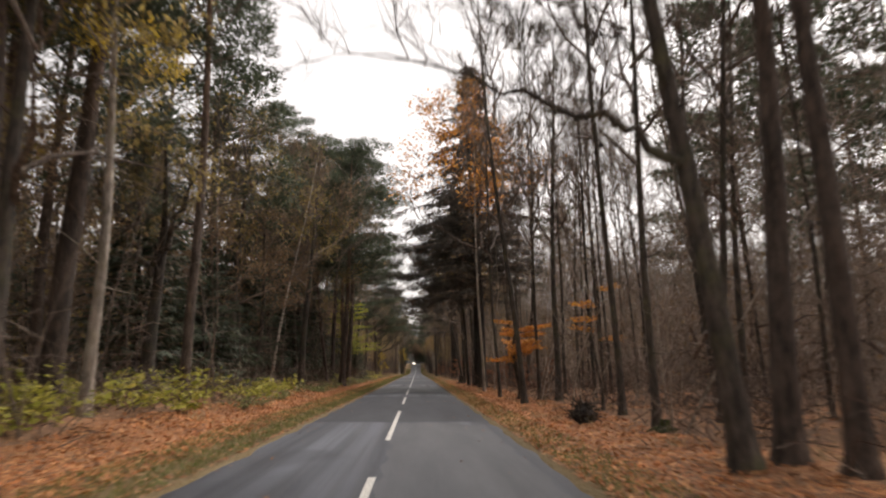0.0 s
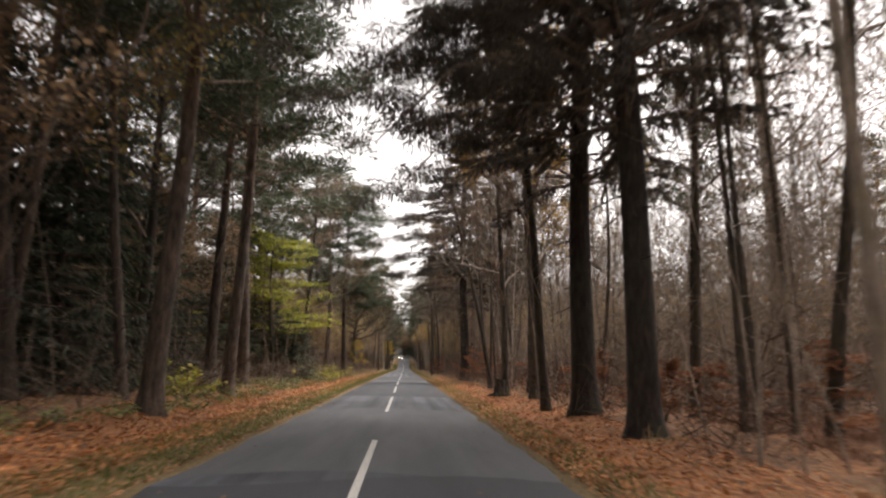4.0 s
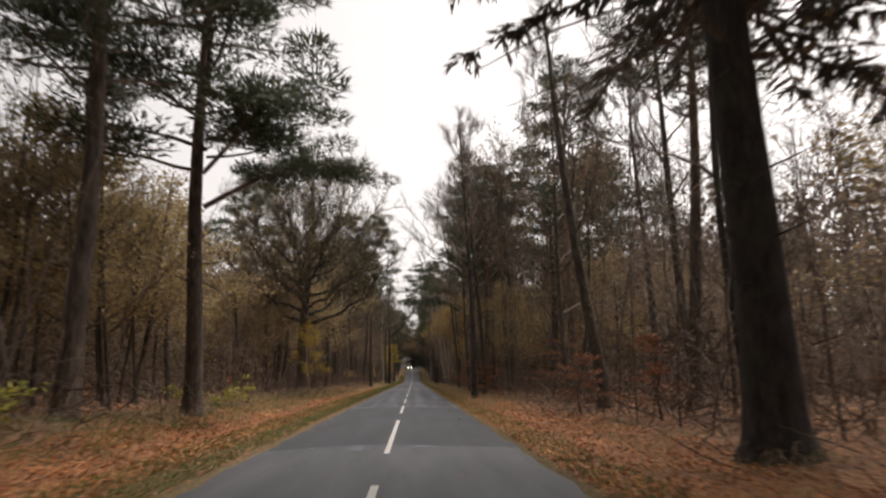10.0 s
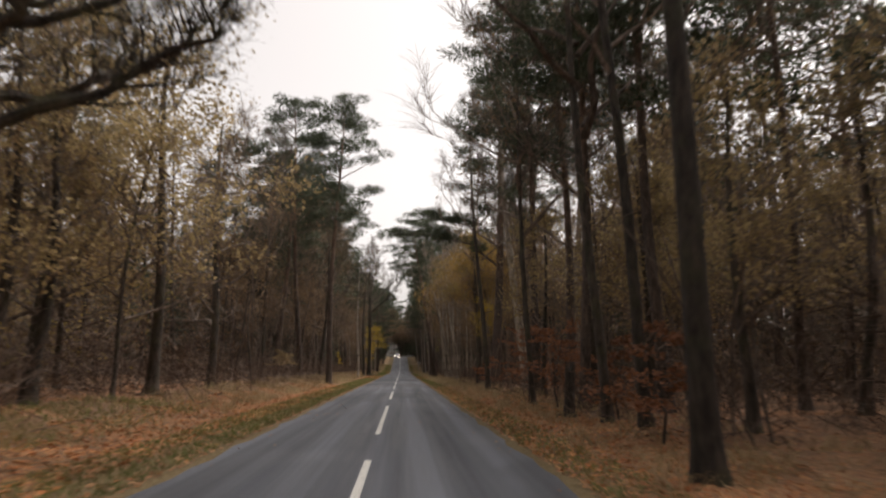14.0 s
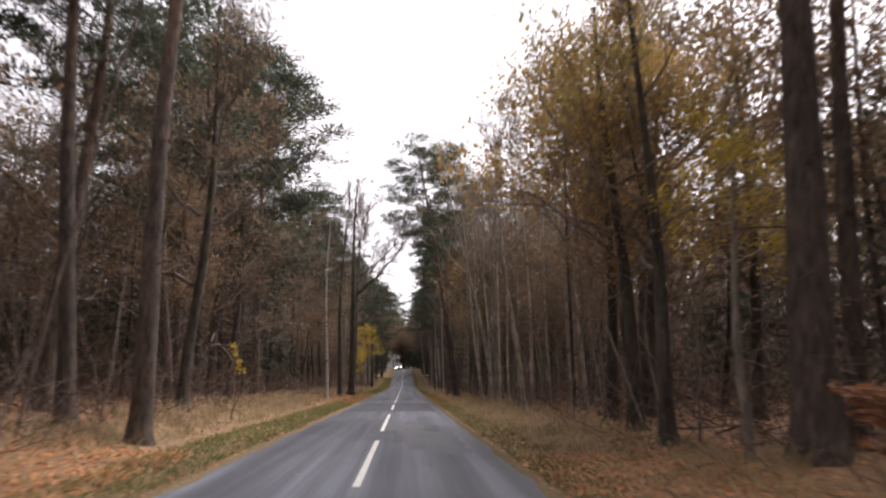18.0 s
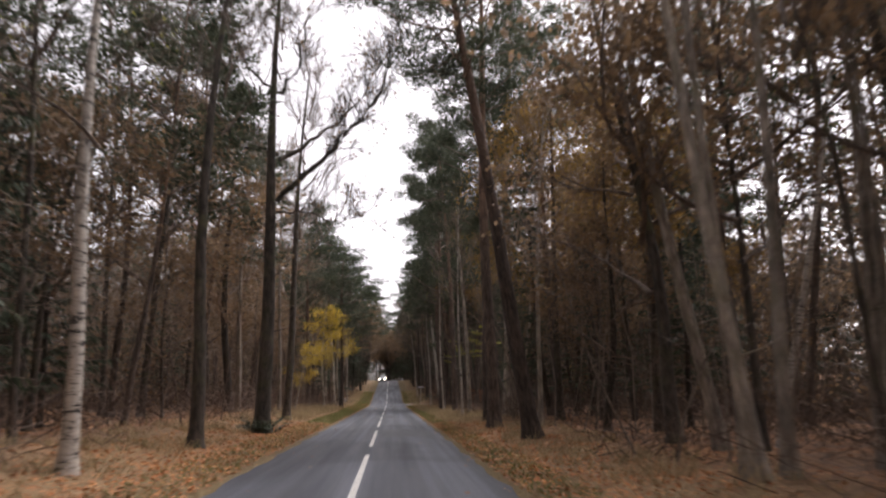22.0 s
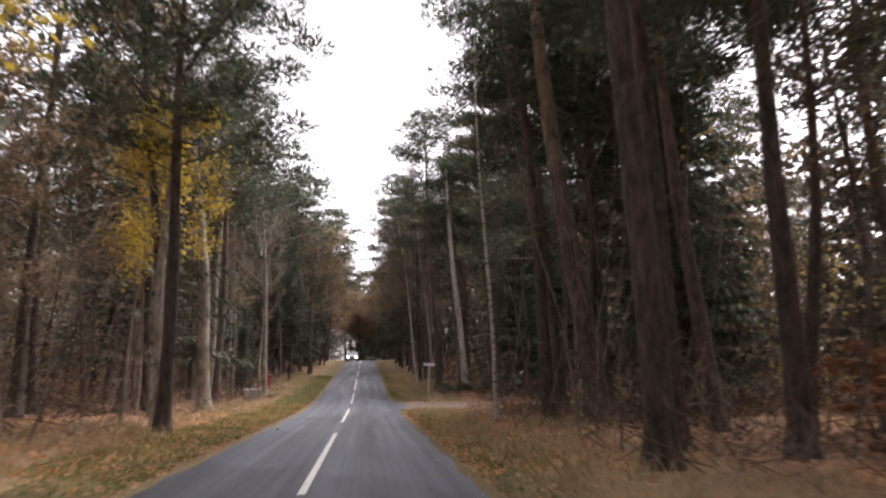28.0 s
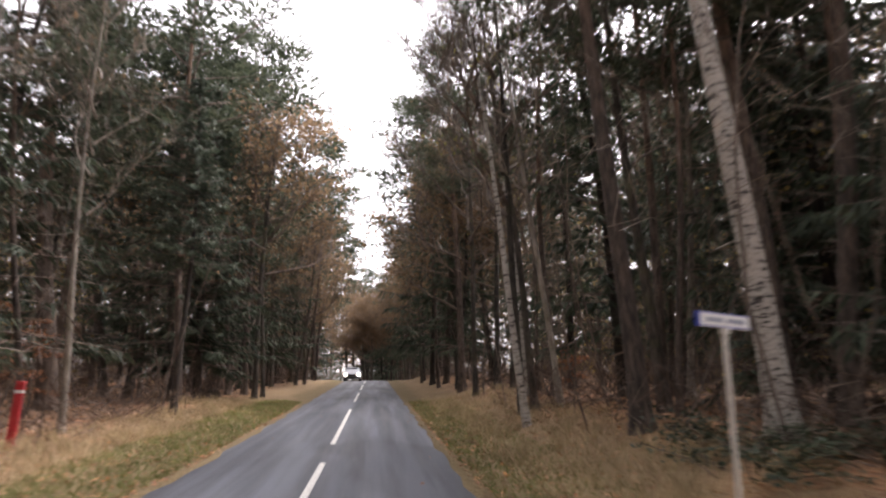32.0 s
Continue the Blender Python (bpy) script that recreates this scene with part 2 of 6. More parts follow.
# forest floor: leaf litter, with a grassy strip along the road and bare brown soil further in
FLOOR, n, l, b = nodes_of("leaf_litter_floor")
tc, sep = n.new("ShaderNodeTexCoord"), n.new("ShaderNodeSeparateXYZ")
l.new(tc.outputs["Object"], sep.inputs[0])
vor = n.new("ShaderNodeTexVoronoi")
vor.inputs["Scale"].default_value = 11
l.new(tc.outputs["Object"], vor.inputs["Vector"])
lc = ramp(n, [(0.0, (0.22, 0.10, 0.052)), (0.35, (0.36, 0.165, 0.075)), (0.7, (0.48, 0.24, 0.11)), (1.0, (0.33, 0.19, 0.10))])
sepc = n.new("ShaderNodeSeparateColor")
l.new(vor.outputs["Color"], sepc.inputs[0])
l.new(sepc.outputs[0], lc.inputs[0])
big = noise_tex(n, l, 0.35, 5, 0.6)
soil = mix(n, l, 0.4, (0.07, 0.05, 0.036), lc.outputs[0])
sm = ramp(n, [(0.38, (0, 0, 0)), (0.52, (1, 1, 1))])
l.new(big.outputs[0], sm.inputs[0])
litter = mix(n, l, sm.outputs[0], lc.outputs[0], soil)
turf_n = noise_tex(n, l, 25, 5, 0.7)
turf = ramp(n, [(0.3, (0.10, 0.072, 0.036)), (0.55, (0.19, 0.135, 0.06)), (0.75, (0.32, 0.21, 0.10))])
l.new(turf_n.outputs[0], turf.inputs[0])
absx, edge, wob = n.new("ShaderNodeMath"), n.new("ShaderNodeMapRange"), n.new("ShaderNodeMath")
absx.operation = "ABSOLUTE"
l.new(sep.outputs[0], absx.inputs[0])
wob.operation = "MULTIPLY_ADD"
wob.inputs[1].default_value = 2.4
l.new(big.outputs[0], wob.inputs[0])
l.new(absx.outputs[0], wob.inputs[2])
edge.inputs[1].default_value, edge.inputs[2].default_value = 4.3, 5.0
l.new(wob.outputs[0], edge.inputs[0])
straw = ramp(n, [(0.3, (0.13, 0.095, 0.045)), (0.5, (0.27, 0.195, 0.10)), (0.72, (0.42, 0.31, 0.175))])
l.new(turf_n.outputs[0], straw.inputs[0])
along, inner, both = n.new("ShaderNodeMapRange"), n.new("ShaderNodeMapRange"), n.new("ShaderNodeMath")
along.inputs[1].default_value, along.inputs[2].default_value = 120.0, 185.0
l.new(sep.outputs[1], along.inputs[0])
inner.inputs[1].default_value, inner.inputs[2].default_value, inner.inputs[3].default_value, inner.inputs[4].default_value = 6.2, 8.2, 0.75, 0.1
l.new(wob.outputs[0], inner.inputs[0])
both.operation = "MULTIPLY"
l.new(along.outputs[0], both.inputs[0])
l.new(inner.outputs[0], both.inputs[1])
beyond = mix(n, l, both.outputs[0], litter, straw.outputs[0])
l.new(mix(n, l, edge.outputs[0], turf.outputs[0], beyond), b.inputs["Base Color"])
b.inputs["Roughness"].default_value = 0.95
bump(n, l, vor.outputs["Distance"], 0.8, 0.05, b)

# reddish dirt of the side track
DIRT, n, l, b = nodes_of("track_dirt")
d1 = noise_tex(n, l, 2.5, 8, 0.65, (0.4, 1.6, 1))
dc = ramp(n, [(0.3, (0.12, 0.078, 0.06)), (0.55, (0.19, 0.128, 0.102)), (0.75, (0.34, 0.27, 0.235))])
l.new(d1.outputs[0], dc.inputs[0])
l.new(dc.outputs[0], b.inputs["Base Color"])
b.inputs["Roughness"].default_value = 0.85
bump(n, l, d1.outputs[0], 0.5, 0.04, b)


# ---- the lie of the land ----
def smooth(a, b, u):
    q = np.clip((u - a) / (b - a), 0, 1)
    return q * q * (3 - 2 * q)


YS = np.arange(-300, 1600, 0.5)
SLOPE = 0.066 * smooth(288, 314, YS) - 0.091 * smooth(364, 394, YS) + 0.025 * smooth(470, 520, YS)
RISE = np.concatenate([[0], np.cumsum((SLOPE[1:] + SLOPE[:-1]) * 0.25)])


def road_z(y):
    """Height of the road along its length: level, then a long climb to a crest."""
    return np.interp(y, YS, RISE)


def half_left(y):
    return np.interp(y, [0, 60, 95, 130, 180, 215, 280, 310], [2.5, 2.5, 2.6, 2.65, 2.55, 2.35, 2.3, 2.25])


def half_right(y):
    return np.interp(y, [0, 60, 95, 130, 180, 215, 280, 310], [2.75, 2.75, 2.8, 2.7, 2.6, 2.5, 2.45, 2.35])


TRACK = 298.0


def centre(y):
    """Past the crest the road bends away to the left."""
    return -0.011 * np.maximum(np.asarray(y, float) - 386, 0) ** 2 * (np.asarray(y) < 520)



def ground_z(x, y):
    """Height of the forest floor: verges, a low bank on one side, small humps; level where the side track leaves."""
    y = np.asarray(y, float)
    x = np.asarray(x, float) - centre(np.minimum(y, 430))
    left = np.where(x < 0, 1.0, 0.0)
    d = np.where(x < 0, -x - half_left(y), x - half_right(y))
    up_l = 0.10 * smooth(0.1, 1.2, d) + 0.45 * smooth(1.5, 4.5, d) * (1 - 0.85 * smooth(262, 285, y)) + 0.2 * smooth(5, 14, d)
    up_r = 0.05 * smooth(0.1, 1.2, d) + (0.17 + 0.4 * smooth(302, 310, y)) * smooth(1.5, 5.0, d) + 0.15 * smooth(5, 14, d)
    hump = (np.sin(x * 0.9 + y * 0.37) + np.sin(y * 0.81 - x * 0.33) + np.sin(x * 0.53 + y * 1.7)) * 0.045 * smooth(0.8, 4, d)
    level = (1 - left) * (1 - smooth(4.5, 7.0, np.abs(y - TRACK)))
    cross = left * up_l + (1 - left) * up_r * (1 - level) + hump * (1 - level)
    return road_z(y) + np.where(d < 0.05, -0.08, cross - 0.02 * (1 - smooth(0.05, 0.4, d)))


def mesh(name, verts, faces, *mats):
    me = bpy.data.meshes.new(name)
    me.from_pydata([tuple(v) for v in verts], [], faces)
    for m in mats:
        me.materials.append(m)
    me.update()
    return me


def sheet(name, xs, ys, height, mat):
    xs, ys = np.asarray(xs, float), np.asarray(ys, float)
    X, Y = np.meshgrid(xs, ys)
    Z = height(X, Y)
    w = len(xs)
    vs = np.stack([X, Y, Z], -1).reshape(-1, 3)
    fs = [(j * w + i, j * w + i + 1, (j + 1) * w + i + 1, (j + 1) * w + i) for j in range(len(ys) - 1) for i in range(w - 1)]
    me = mesh(name, vs, fs, mat)
    for p in me.polygons:
        p.use_smooth = True
    return new(name, me)


side = np.concatenate([np.arange(2.2, 3.4, 0.1), np.arange(3.4, 12, 0.4), np.arange(12, 40, 2), [60, 100, 200, 500, 2000]])
xs = np.concatenate([-side[::-1], [0.0], side])
ys = np.concatenate([[-1500, -300, -100, -40], np.arange(-20, 350, 0.8), np.arange(350, 480, 4), [500, 520, 560, 650, 800, 1100, 1500, 2500]])
tagged(sheet("ground", xs, ys, ground_z, FLOOR), "forest floor of fallen leaves, soil and grassy verges", "ground", "", "structure")

lanes = np.linspace(-1, 1, 15)
ry = np.concatenate([[-60], np.arange(-20, 431, 1.0)])
rv, rf = [], []
for y in ry:
    flare = 2.6 * float(1 - smooth(1.0, 6.5, np.abs(y - TRACK)))
    for k in lanes:
        ragged = 0.05 * math.sin(y * 2.3) + 0.04 * math.sin(y * 5.1 + 1)
        w = float(half_left(y)) + ragged if k < 0 else float(half_right(y)) - ragged + flare
        rv.append((k * w + float(centre(y)), y, float(road_z(y)) + 0.03 - 0.05 * k * k))
for j in range(len(ry) - 1):
    for i in range(14):
        a = j * 15 + i
        rf.append((a, a + 1, a + 16, a + 15))
road_me = mesh("road", rv, rf, ASPHALT)
for p in road_me.polygons:
    p.use_smooth = True
road = tagged(new("road", road_me), "narrow worn grey asphalt forest road", "road", "", "structure")

# broken centre line: long dashes, short gaps
DASHES = ((-1, 9.9), (15, 25.5), (30.6, 38.4), (41.6, 52), (60.5, 71), (76, 87), (91.4, 102.6), (106.6, 117), (121.6, 129), (132.4, 140.4),
          (144.6, 155.6), (161, 170.2), (176, 183.4), (186.6, 196.5), (201.4, 208.9), (212.2, 220.9), (223.7, 232.5), (236, 243),
          (244.5, 250), (254.3, 262), (268.5, 279.2), (284.4, 295.2), (300.3, 309.5), (312.5, 324.5), (330, 340), (345, 355), (360, 370), (375, 384))
for y0, y1 in DASHES:
    vs, fs = [], []
    k = max(2, int((y1 - y0) / 1.0))
    for j in range(k + 1):
        y = y0 + (y1 - y0) * j / k
        for x in (-0.055, 0.055):
            vs.append((x, y, float(road_z(y)) + 0.0385))
    for j in range(k):
        fs.append((2 * j, 2 * j + 1, 2 * j + 3, 2 * j + 2))
    dash = new("line_dash", mesh("line_dash", vs, fs, PAINT))
    dash.parent = road

# resurfaced patches, paler or darker than the rest
def worn(name, dark, light):
    m, n, l, b = nodes_of(name)
    g1, g2 = noise_tex(n, l, 80, 3, 0.7), noise_tex(n, l, 0.8, 5, 0.6, (1.8, 0.2, 1))
    c1 = ramp(n, [(0.3, dark), (0.7, light)])
    l.new(g2.outputs[0], c1.inputs[0])
    c2 = ramp(n, [(0.35, (0.75, 0.75, 0.75)), (0.65, (1.2, 1.2, 1.2))])
    l.new(g1.outputs[0], c2.inputs[0])
    l.new(mix(n, l, 1.0, c1.outputs[0], c2.outputs[0], "MULTIPLY"), b.inputs["Base Color"])
    b.inputs["Roughness"].default_value = 0.7
    bump(n, l, g1.outputs[0], 0.3, 0.005, b)
    return m


edge_wave = 0.05 * np.sin(ry * 2.3) + 0.04 * np.sin(ry * 5.1 + 1)
# the patches carry the same painted-in bluish sheen
PALE_PATCH, DARK_PATCH = worn("pale_asphalt", (0.072, 0.077, 0.085), (0.125, 0.13, 0.138)), worn("dark_asphalt", (0.031, 0.034, 0.041), (0.056, 0.06, 0.07))
for k, (x0, x1, y0, y1, mat) in enumerate(((0.1, 2.45, 4, 19.6, PALE_PATCH), (-2.41, 2.66, 20.5, 39.8, DARK_PATCH), (-2.41, 2.66, 43.6, 47.3, DARK_PATCH), (-2.41, 2.66, 47.6, 62, PALE_PATCH), (-2.41, 2.66, 72, 98.4, DARK_PATCH), (-2.41, 2.66, 98.6, 107.6, PALE_PATCH), (-2.41, 2.66, 108, 127, DARK_PATCH),
                                           (0.7, 2.1, 181, 187, PALE_PATCH), (-0.1, 1.3, 187.5, 191.5, PALE_PATCH), (0.25, 2.2, 228, 233.5, PALE_PATCH), (-0.35, 0.95, 248, 254, PALE_PATCH), (-2.1, 2.2, 200, 212, DARK_PATCH))):
    rows_n = int((y1 - y0) / 0.5) + 1
    vs, fs = [], []
    for j in range(rows_n):
        for i in range(9):
            u = i / 8
            x = x0 + (x1 - x0) * u + (0.06 * math.sin(j * 1.7 + k) if i in (0, 8) else 0)
            y = y0 + (y1 - y0) * j / (rows_n - 1) + (0.45 * math.sin(u * 5 + k * 2) * (1 if j in (0, rows_n - 1) else 0.0))
            w = half_left(y) if x < 0 else half_right(y)
            if x0 < -2.4:
                # a patch over the whole width keeps to the ragged edges of the road
                g = np.interp(y, ry, edge_wave)
                lw, rw = float(half_left(y)) + g, float(half_right(y)) - g
                x = -lw + 0.004 + (lw + rw - 0.008) * u
                w = lw if x < 0 else rw
            vs.append((x, y, float(road_z(y)) + 0.03 - 0.05 * (x / float(w)) ** 2 + 0.0035))
    for j in range(rows_n - 1):
        for i in range(8):
            a = j * 9 + i
            fs.append((a, a + 1, a + 10, a + 9))
    patch_ob = new("road_patch", mesh("road_patch", vs, fs, mat))
    patch_ob.parent = road

# side track of reddish dirt
ts = sheet("dirt_track", np.arange(3.0, 15.1, 0.5), np.arange(-3.4, 3.41, 0.4),
           lambda X, Y: road_z(TRACK + Y) - 0.03 + 0.035 * np.sin(X * 0.7 + 1.3) * np.cos(Y * 1.2) + 0.07 + (0.02 - 0.12 * (np.abs(Y) / 3.4) ** 4) + 0.012 * np.maximum(X - 12, 0), DIRT)
ts.location.y = TRACK
tagged(ts, "side track of bare reddish brown dirt meeting the road", "track", "", "structure")


# ---- plant shapes ----
class Shape:
    """Collects vertices and faces of one mesh."""

    def __init__(self):
        self.v, self.f = [], []

    def tube(self, pts, radii, sides=6):
        k0 = len(self.v)
        for i, p in enumerate(pts):
            d = (pts[min(i + 1, len(pts) - 1)] - pts[max(i - 1, 0)]).normalized()
            a = d.cross(Vector((0.31, 0.17, 0.93)) if abs(d.z) < 0.8 else Vector((1, 0, 0))).normalized()
            c = d.cross(a)
            for s in range(sides):
                w = 2 * math.pi * s / sides
                self.v.append(p + (a * math.cos(w) + c * math.sin(w)) * radii[i])
        for i in range(len(pts) - 1):
            for s in range(sides):
                q = k0 + i * sides
                self.f.append((q + s, q + (s + 1) % sides, q + sides + (s + 1) % sides, q + sides + s))

    def blade(self, p, d, length, width, rng, bend=0.0):
        a = Vector((rng.uniform(-1, 1), rng.uniform(-1, 1), rng.uniform(-1, 1)))
        s = d.cross(a).normalized() * (width / 2)
        k = len(self.v)
        if bend:
            mid = p + d * (length * 0.55)
            tip = p + d * length + Vector((0, 0, -bend * length))
            self.v += [p - s, p + s, mid + s * 0.7, mid - s * 0.7, tip]
            self.f += [(k, k + 1, k + 2, k + 3), (k + 3, k + 2, k + 4)]
        else:
            self.v += [p - s, p + s, p + d * length]
            self.f.append((k, k + 1, k + 2))

    def leaf(self, p, size, rng, flat=0.0):
        d = Vector((rng.uniform(-1, 1), rng.uniform(-1, 1), rng.uniform(-1, 1) * (1 - flat))).normalized()
        a = d.cross(Vector((rng.uniform(-1, 1) * (1 - flat), rng.uniform(-1, 1) * (1 - flat), 1))).normalized()
        k = len(self.v)
        self.v += [p - d * size * 0.5, p + a * size * 0.32, p + d * size * 0.5, p - a * size * 0.32]
        self.f.append((k, k + 1, k + 2, k + 3))

    def done(self, name, mat):
        return mesh(name, self.v, self.f, mat)


def rnd_dir(rng, zlo=-1.0, zhi=1.0):
    a, z = rng.uniform(0, 2 * math.pi), rng.uniform(zlo, zhi)
    r = math.sqrt(max(0, 1 - z * z))
    return Vector((r * math.cos(a), r * math.sin(a), z))


def limb(sh, p, d, length, r, rng, segs=4, wander=0.25, lift=0.0, sides=5):
    pts, q, dd = [p.copy()], p.copy(), d.normalized()
    for i in range(segs):
        dd = (dd + rnd_dir(rng) * wander + Vector((0, 0, lift))).normalized()
        q = q + dd * (length / segs)
        pts.append(q.copy())
    sh.tube(pts, [r * (1 - 0.78 * i / segs) for i in range(segs + 1)], sides)
    return pts, dd


def grow(sh, p, d, length, r, level, rng, out, wander=0.3, lift=0.06, spread=0.8, kids=4, keep=1.0):
    """A limb with smaller limbs on it; the ends of the finest are gathered in out."""
    pts, dd = limb(sh, p, d, length, r, rng, 4 if level else 3, wander, lift, 5 if r > 0.03 else 3)
    if level == 0:
        out.append((pts[-1], dd))
        out.append((pts[-2], dd))
        return
    for k in range(kids):
        u = rng.uniform(0.35, 1.0) if k else 1.0
        i = min(int(u * (len(pts) - 1)), len(pts) - 2)
        s = pts[i].lerp(pts[i + 1], u * (len(pts) - 1) - i)
        nd = (dd + rnd_dir(rng, -0.3, 1.0) * spread).normalized()
        if rng.random() < keep:
            grow(sh, s, nd, length * rng.uniform(0.5, 0.75), r * rng.uniform(0.4, 0.55), level - 1, rng, out, wander, lift, spread, kids, keep)


def twigs(sh, ends, rng, count, length, width, droop=0.0):
    for p, d in ends:
        for k in range(count):
            nd = (d + rnd_dir(rng) * 0.75 + Vector((0, 0, 0.15 - droop))).normalized()
            sh.blade(p - d * rng.uniform(0, 0.5), nd, length * rng.uniform(0.5, 1.2), width, rng, 0.12 + droop)


def pine_crown(seed, length, reach, clumps, tufts, tuft):
    """Side limbs along the upper stem that end in dense flat clumps of needles."""
    rng, wood, green = random.Random(seed), Shape(), Shape()
    for k in range(clumps):
        u = (k + rng.random()) / clumps
        z = length * (0.02 + 0.98 * u)
        az = k * 2.4 + rng.uniform(-0.5, 0.5)
        ln = reach * (0.35 + 0.65 * math.sin(math.pi * min(1, 0.25 + 0.72 * u))) * rng.uniform(0.6, 1.1)
        d = Vector((math.cos(az), math.sin(az), rng.uniform(0.0, 0.45) + 0.6 * u * u))
        pts, dd = limb(wood, Vector((0, 0, z)), d, ln, 0.02 + 0.012 * ln, rng, 4, 0.22, 0.06, 4)
        for c in range(3):
            cen = pts[-1 - (c % 2)] + rnd_dir(rng, -0.2, 0.5) * rng.uniform(0.1, 0.8) * (0.3 + 0.25 * reach)
            wood.blade(pts[-2], (cen - pts[-2]).normalized(), (cen - pts[-2]).length, 0.03, rng)
            rx, rz = rng.uniform(0.45, 0.95), rng.uniform(0.18, 0.36)
            for t in range(tufts):
                o = rnd_dir(rng)
                o = Vector((o.x * rx, o.y * rx, o.z * rz)) * rng.random() ** 0.4
                nd = (o.normalized() + Vector((0, 0, 0.5)) + rnd_dir(rng) * 0.6).normalized()
                green.blade(cen + o, nd, tuft * rng.uniform(0.7, 1.3), tuft * (0.26 if tufts > 100 else 0.42), rng)
    return wood.done("branchwork", TWIG), green.done("needles", NEEDLE_PINE)


def spruce_crown(seed, length, reach, whorls, arms, blades, mat=None, drop=0.35):
    """Whorls of drooping arms, hung with needles, from near the foot to a pointed top."""
    rng, wood, green = random.Random(seed), Shape(), Shape()
    for w in range(whorls):
        u = (w + rng.random() * 0.6) / whorls
        z = length * u
        ln0 = reach * (1 - u) ** 0.75 + 0.25
        for a in range(arms):
            az = rng.uniform(0, 2 * math.pi)
            ln = ln0 * rng.uniform(0.55, 1.15)
            d = Vector((math.cos(az), math.sin(az), 0.12 - drop * 0.5 * (1 - u)))
            pts, dd = limb(wood, Vector((0, 0, z)), d, ln, 0.012 + 0.008 * ln, rng, 4, 0.12, -0.02 + 0.05 * u, 3)
            for t in range(int(blades * (0.35 + 0.65 * ln / (reach + 0.25)))):
                v = rng.uniform(0.22, 1.0)
                i = min(int(v * 4), 3)
                p = pts[i].lerp(pts[i + 1], v * 4 - i)
                s = Vector((-math.sin(az), math.cos(az), 0)) * rng.choice((-1, 1))
                nd = (s * rng.uniform(0.2, 1) + d * 0.5 + Vector((0, 0, -drop - rng.random() * 0.7))).normalized()
                green.blade(p, nd, rng.uniform(0.22, 0.5) * (0.6 + 0.15 * ln), 0.075, rng)
    return wood.done("branchwork", TWIG), green.done("needles", mat or NEEDLE_SPRUCE)


def fir_crown(seed, length, reach):
    """A big old conifer: long arms that sweep out and droop at the ends, hung with small needle sprays; dead arms below."""
    rng, wood, green = random.Random(seed), Shape(), Shape()
    for w in range(30):
        u = (w + rng.random() * 0.7) / 30
        ln0 = reach * (0.55 + 0.6 * math.sin(math.pi * min(1.0, 0.18 + u))) * (1 - u ** 3) + 0.1
        for a in range(7):
            az = rng.uniform(0, 2 * math.pi)
            ln = ln0 * rng.uniform(0.5, 1.15)
            d = Vector((math.cos(az), math.sin(az), 0.34 - 0.15 * u))
            pts, dd = limb(wood, Vector((0, 0, length * u)), d, ln, 0.008 + 0.007 * ln, rng, 5, 0.07, -0.115, 4)
            if u < 0.10 and rng.random() < 0.6:
                for t in range(14):
                    v = rng.uniform(0.1, 0.95) * 5
                    i = min(int(v), 4)
                    wood.blade(pts[i].lerp(pts[i + 1], v - i), rnd_dir(rng, -0.9, 0.2), rng.uniform(0.15, 0.5), 0.006, rng)
                continue
            side = Vector((-math.sin(az), math.cos(az), 0))
            for t in range(int(10 + 26 * ln / reach)):
                v = rng.uniform(0.25, 1.0) * 5
                i = min(int(v), 4)
                p = pts[i].lerp(pts[i + 1], v - i)
                sd = side * rng.choice((-1, 1)) * rng.uniform(0.1, 1) + d * 0.5 + Vector((0, 0, -0.25 - 0.6 * rng.random()))
                sd.normalize()
                L = rng.uniform(0.10, 0.30)
                for q in range(7):
                    green.blade(p + sd * (L * q / 6), (sd + rnd_dir(rng) * 0.55 + Vector((0, 0, -0.2))).normalized(), rng.uniform(0.09, 0.18), 0.048, rng)
    return wood.done("branchwork", TWIG), green.done("needles", NEEDLE_FIR)


def broad_crown(seed, length, reach, arms, level, kids, leaves, size, mat, steep=0.8, twig=6, wood_mat=None, rise=0.1, lens=0.0, drop=0.0, wander=0.3):
    """Rising limbs that fork into fine twigs, with more or fewer leaves left on them."""
    rng, wood, green, ends = random.Random(seed), Shape(), Shape(), []
    for k in range(arms):
        u = (k + rng.random()) / arms
        az = k * 2.4 + rng.uniform(-0.6, 0.6)
        ln = reach * (1.05 - 0.6 * u) * rng.uniform(0.7, 1.15)
        d = Vector((math.cos(az), math.sin(az), steep * (0.6 + 0.9 * u)))
        grow(wood, Vector((0, 0, length * u)), d, ln, 0.018 + 0.016 * ln, level, rng, ends, wander, rise, 0.8, kids)
    twigs(wood, ends, rng, twig, 0.9, 0.014, drop)
    if leaves:
        for p, d in ends:
            for k in range(leaves):
                green.leaf(p + rnd_dir(rng) * rng.random() ** 0.6 * (0.5 + lens) + Vector((0, 0, -0.4 * drop)), size * rng.uniform(0.6, 1.3), rng)
    return wood.done("branchwork", wood_mat or TWIG), (green.done("leaves", mat) if leaves else None)


CROWNS = {}


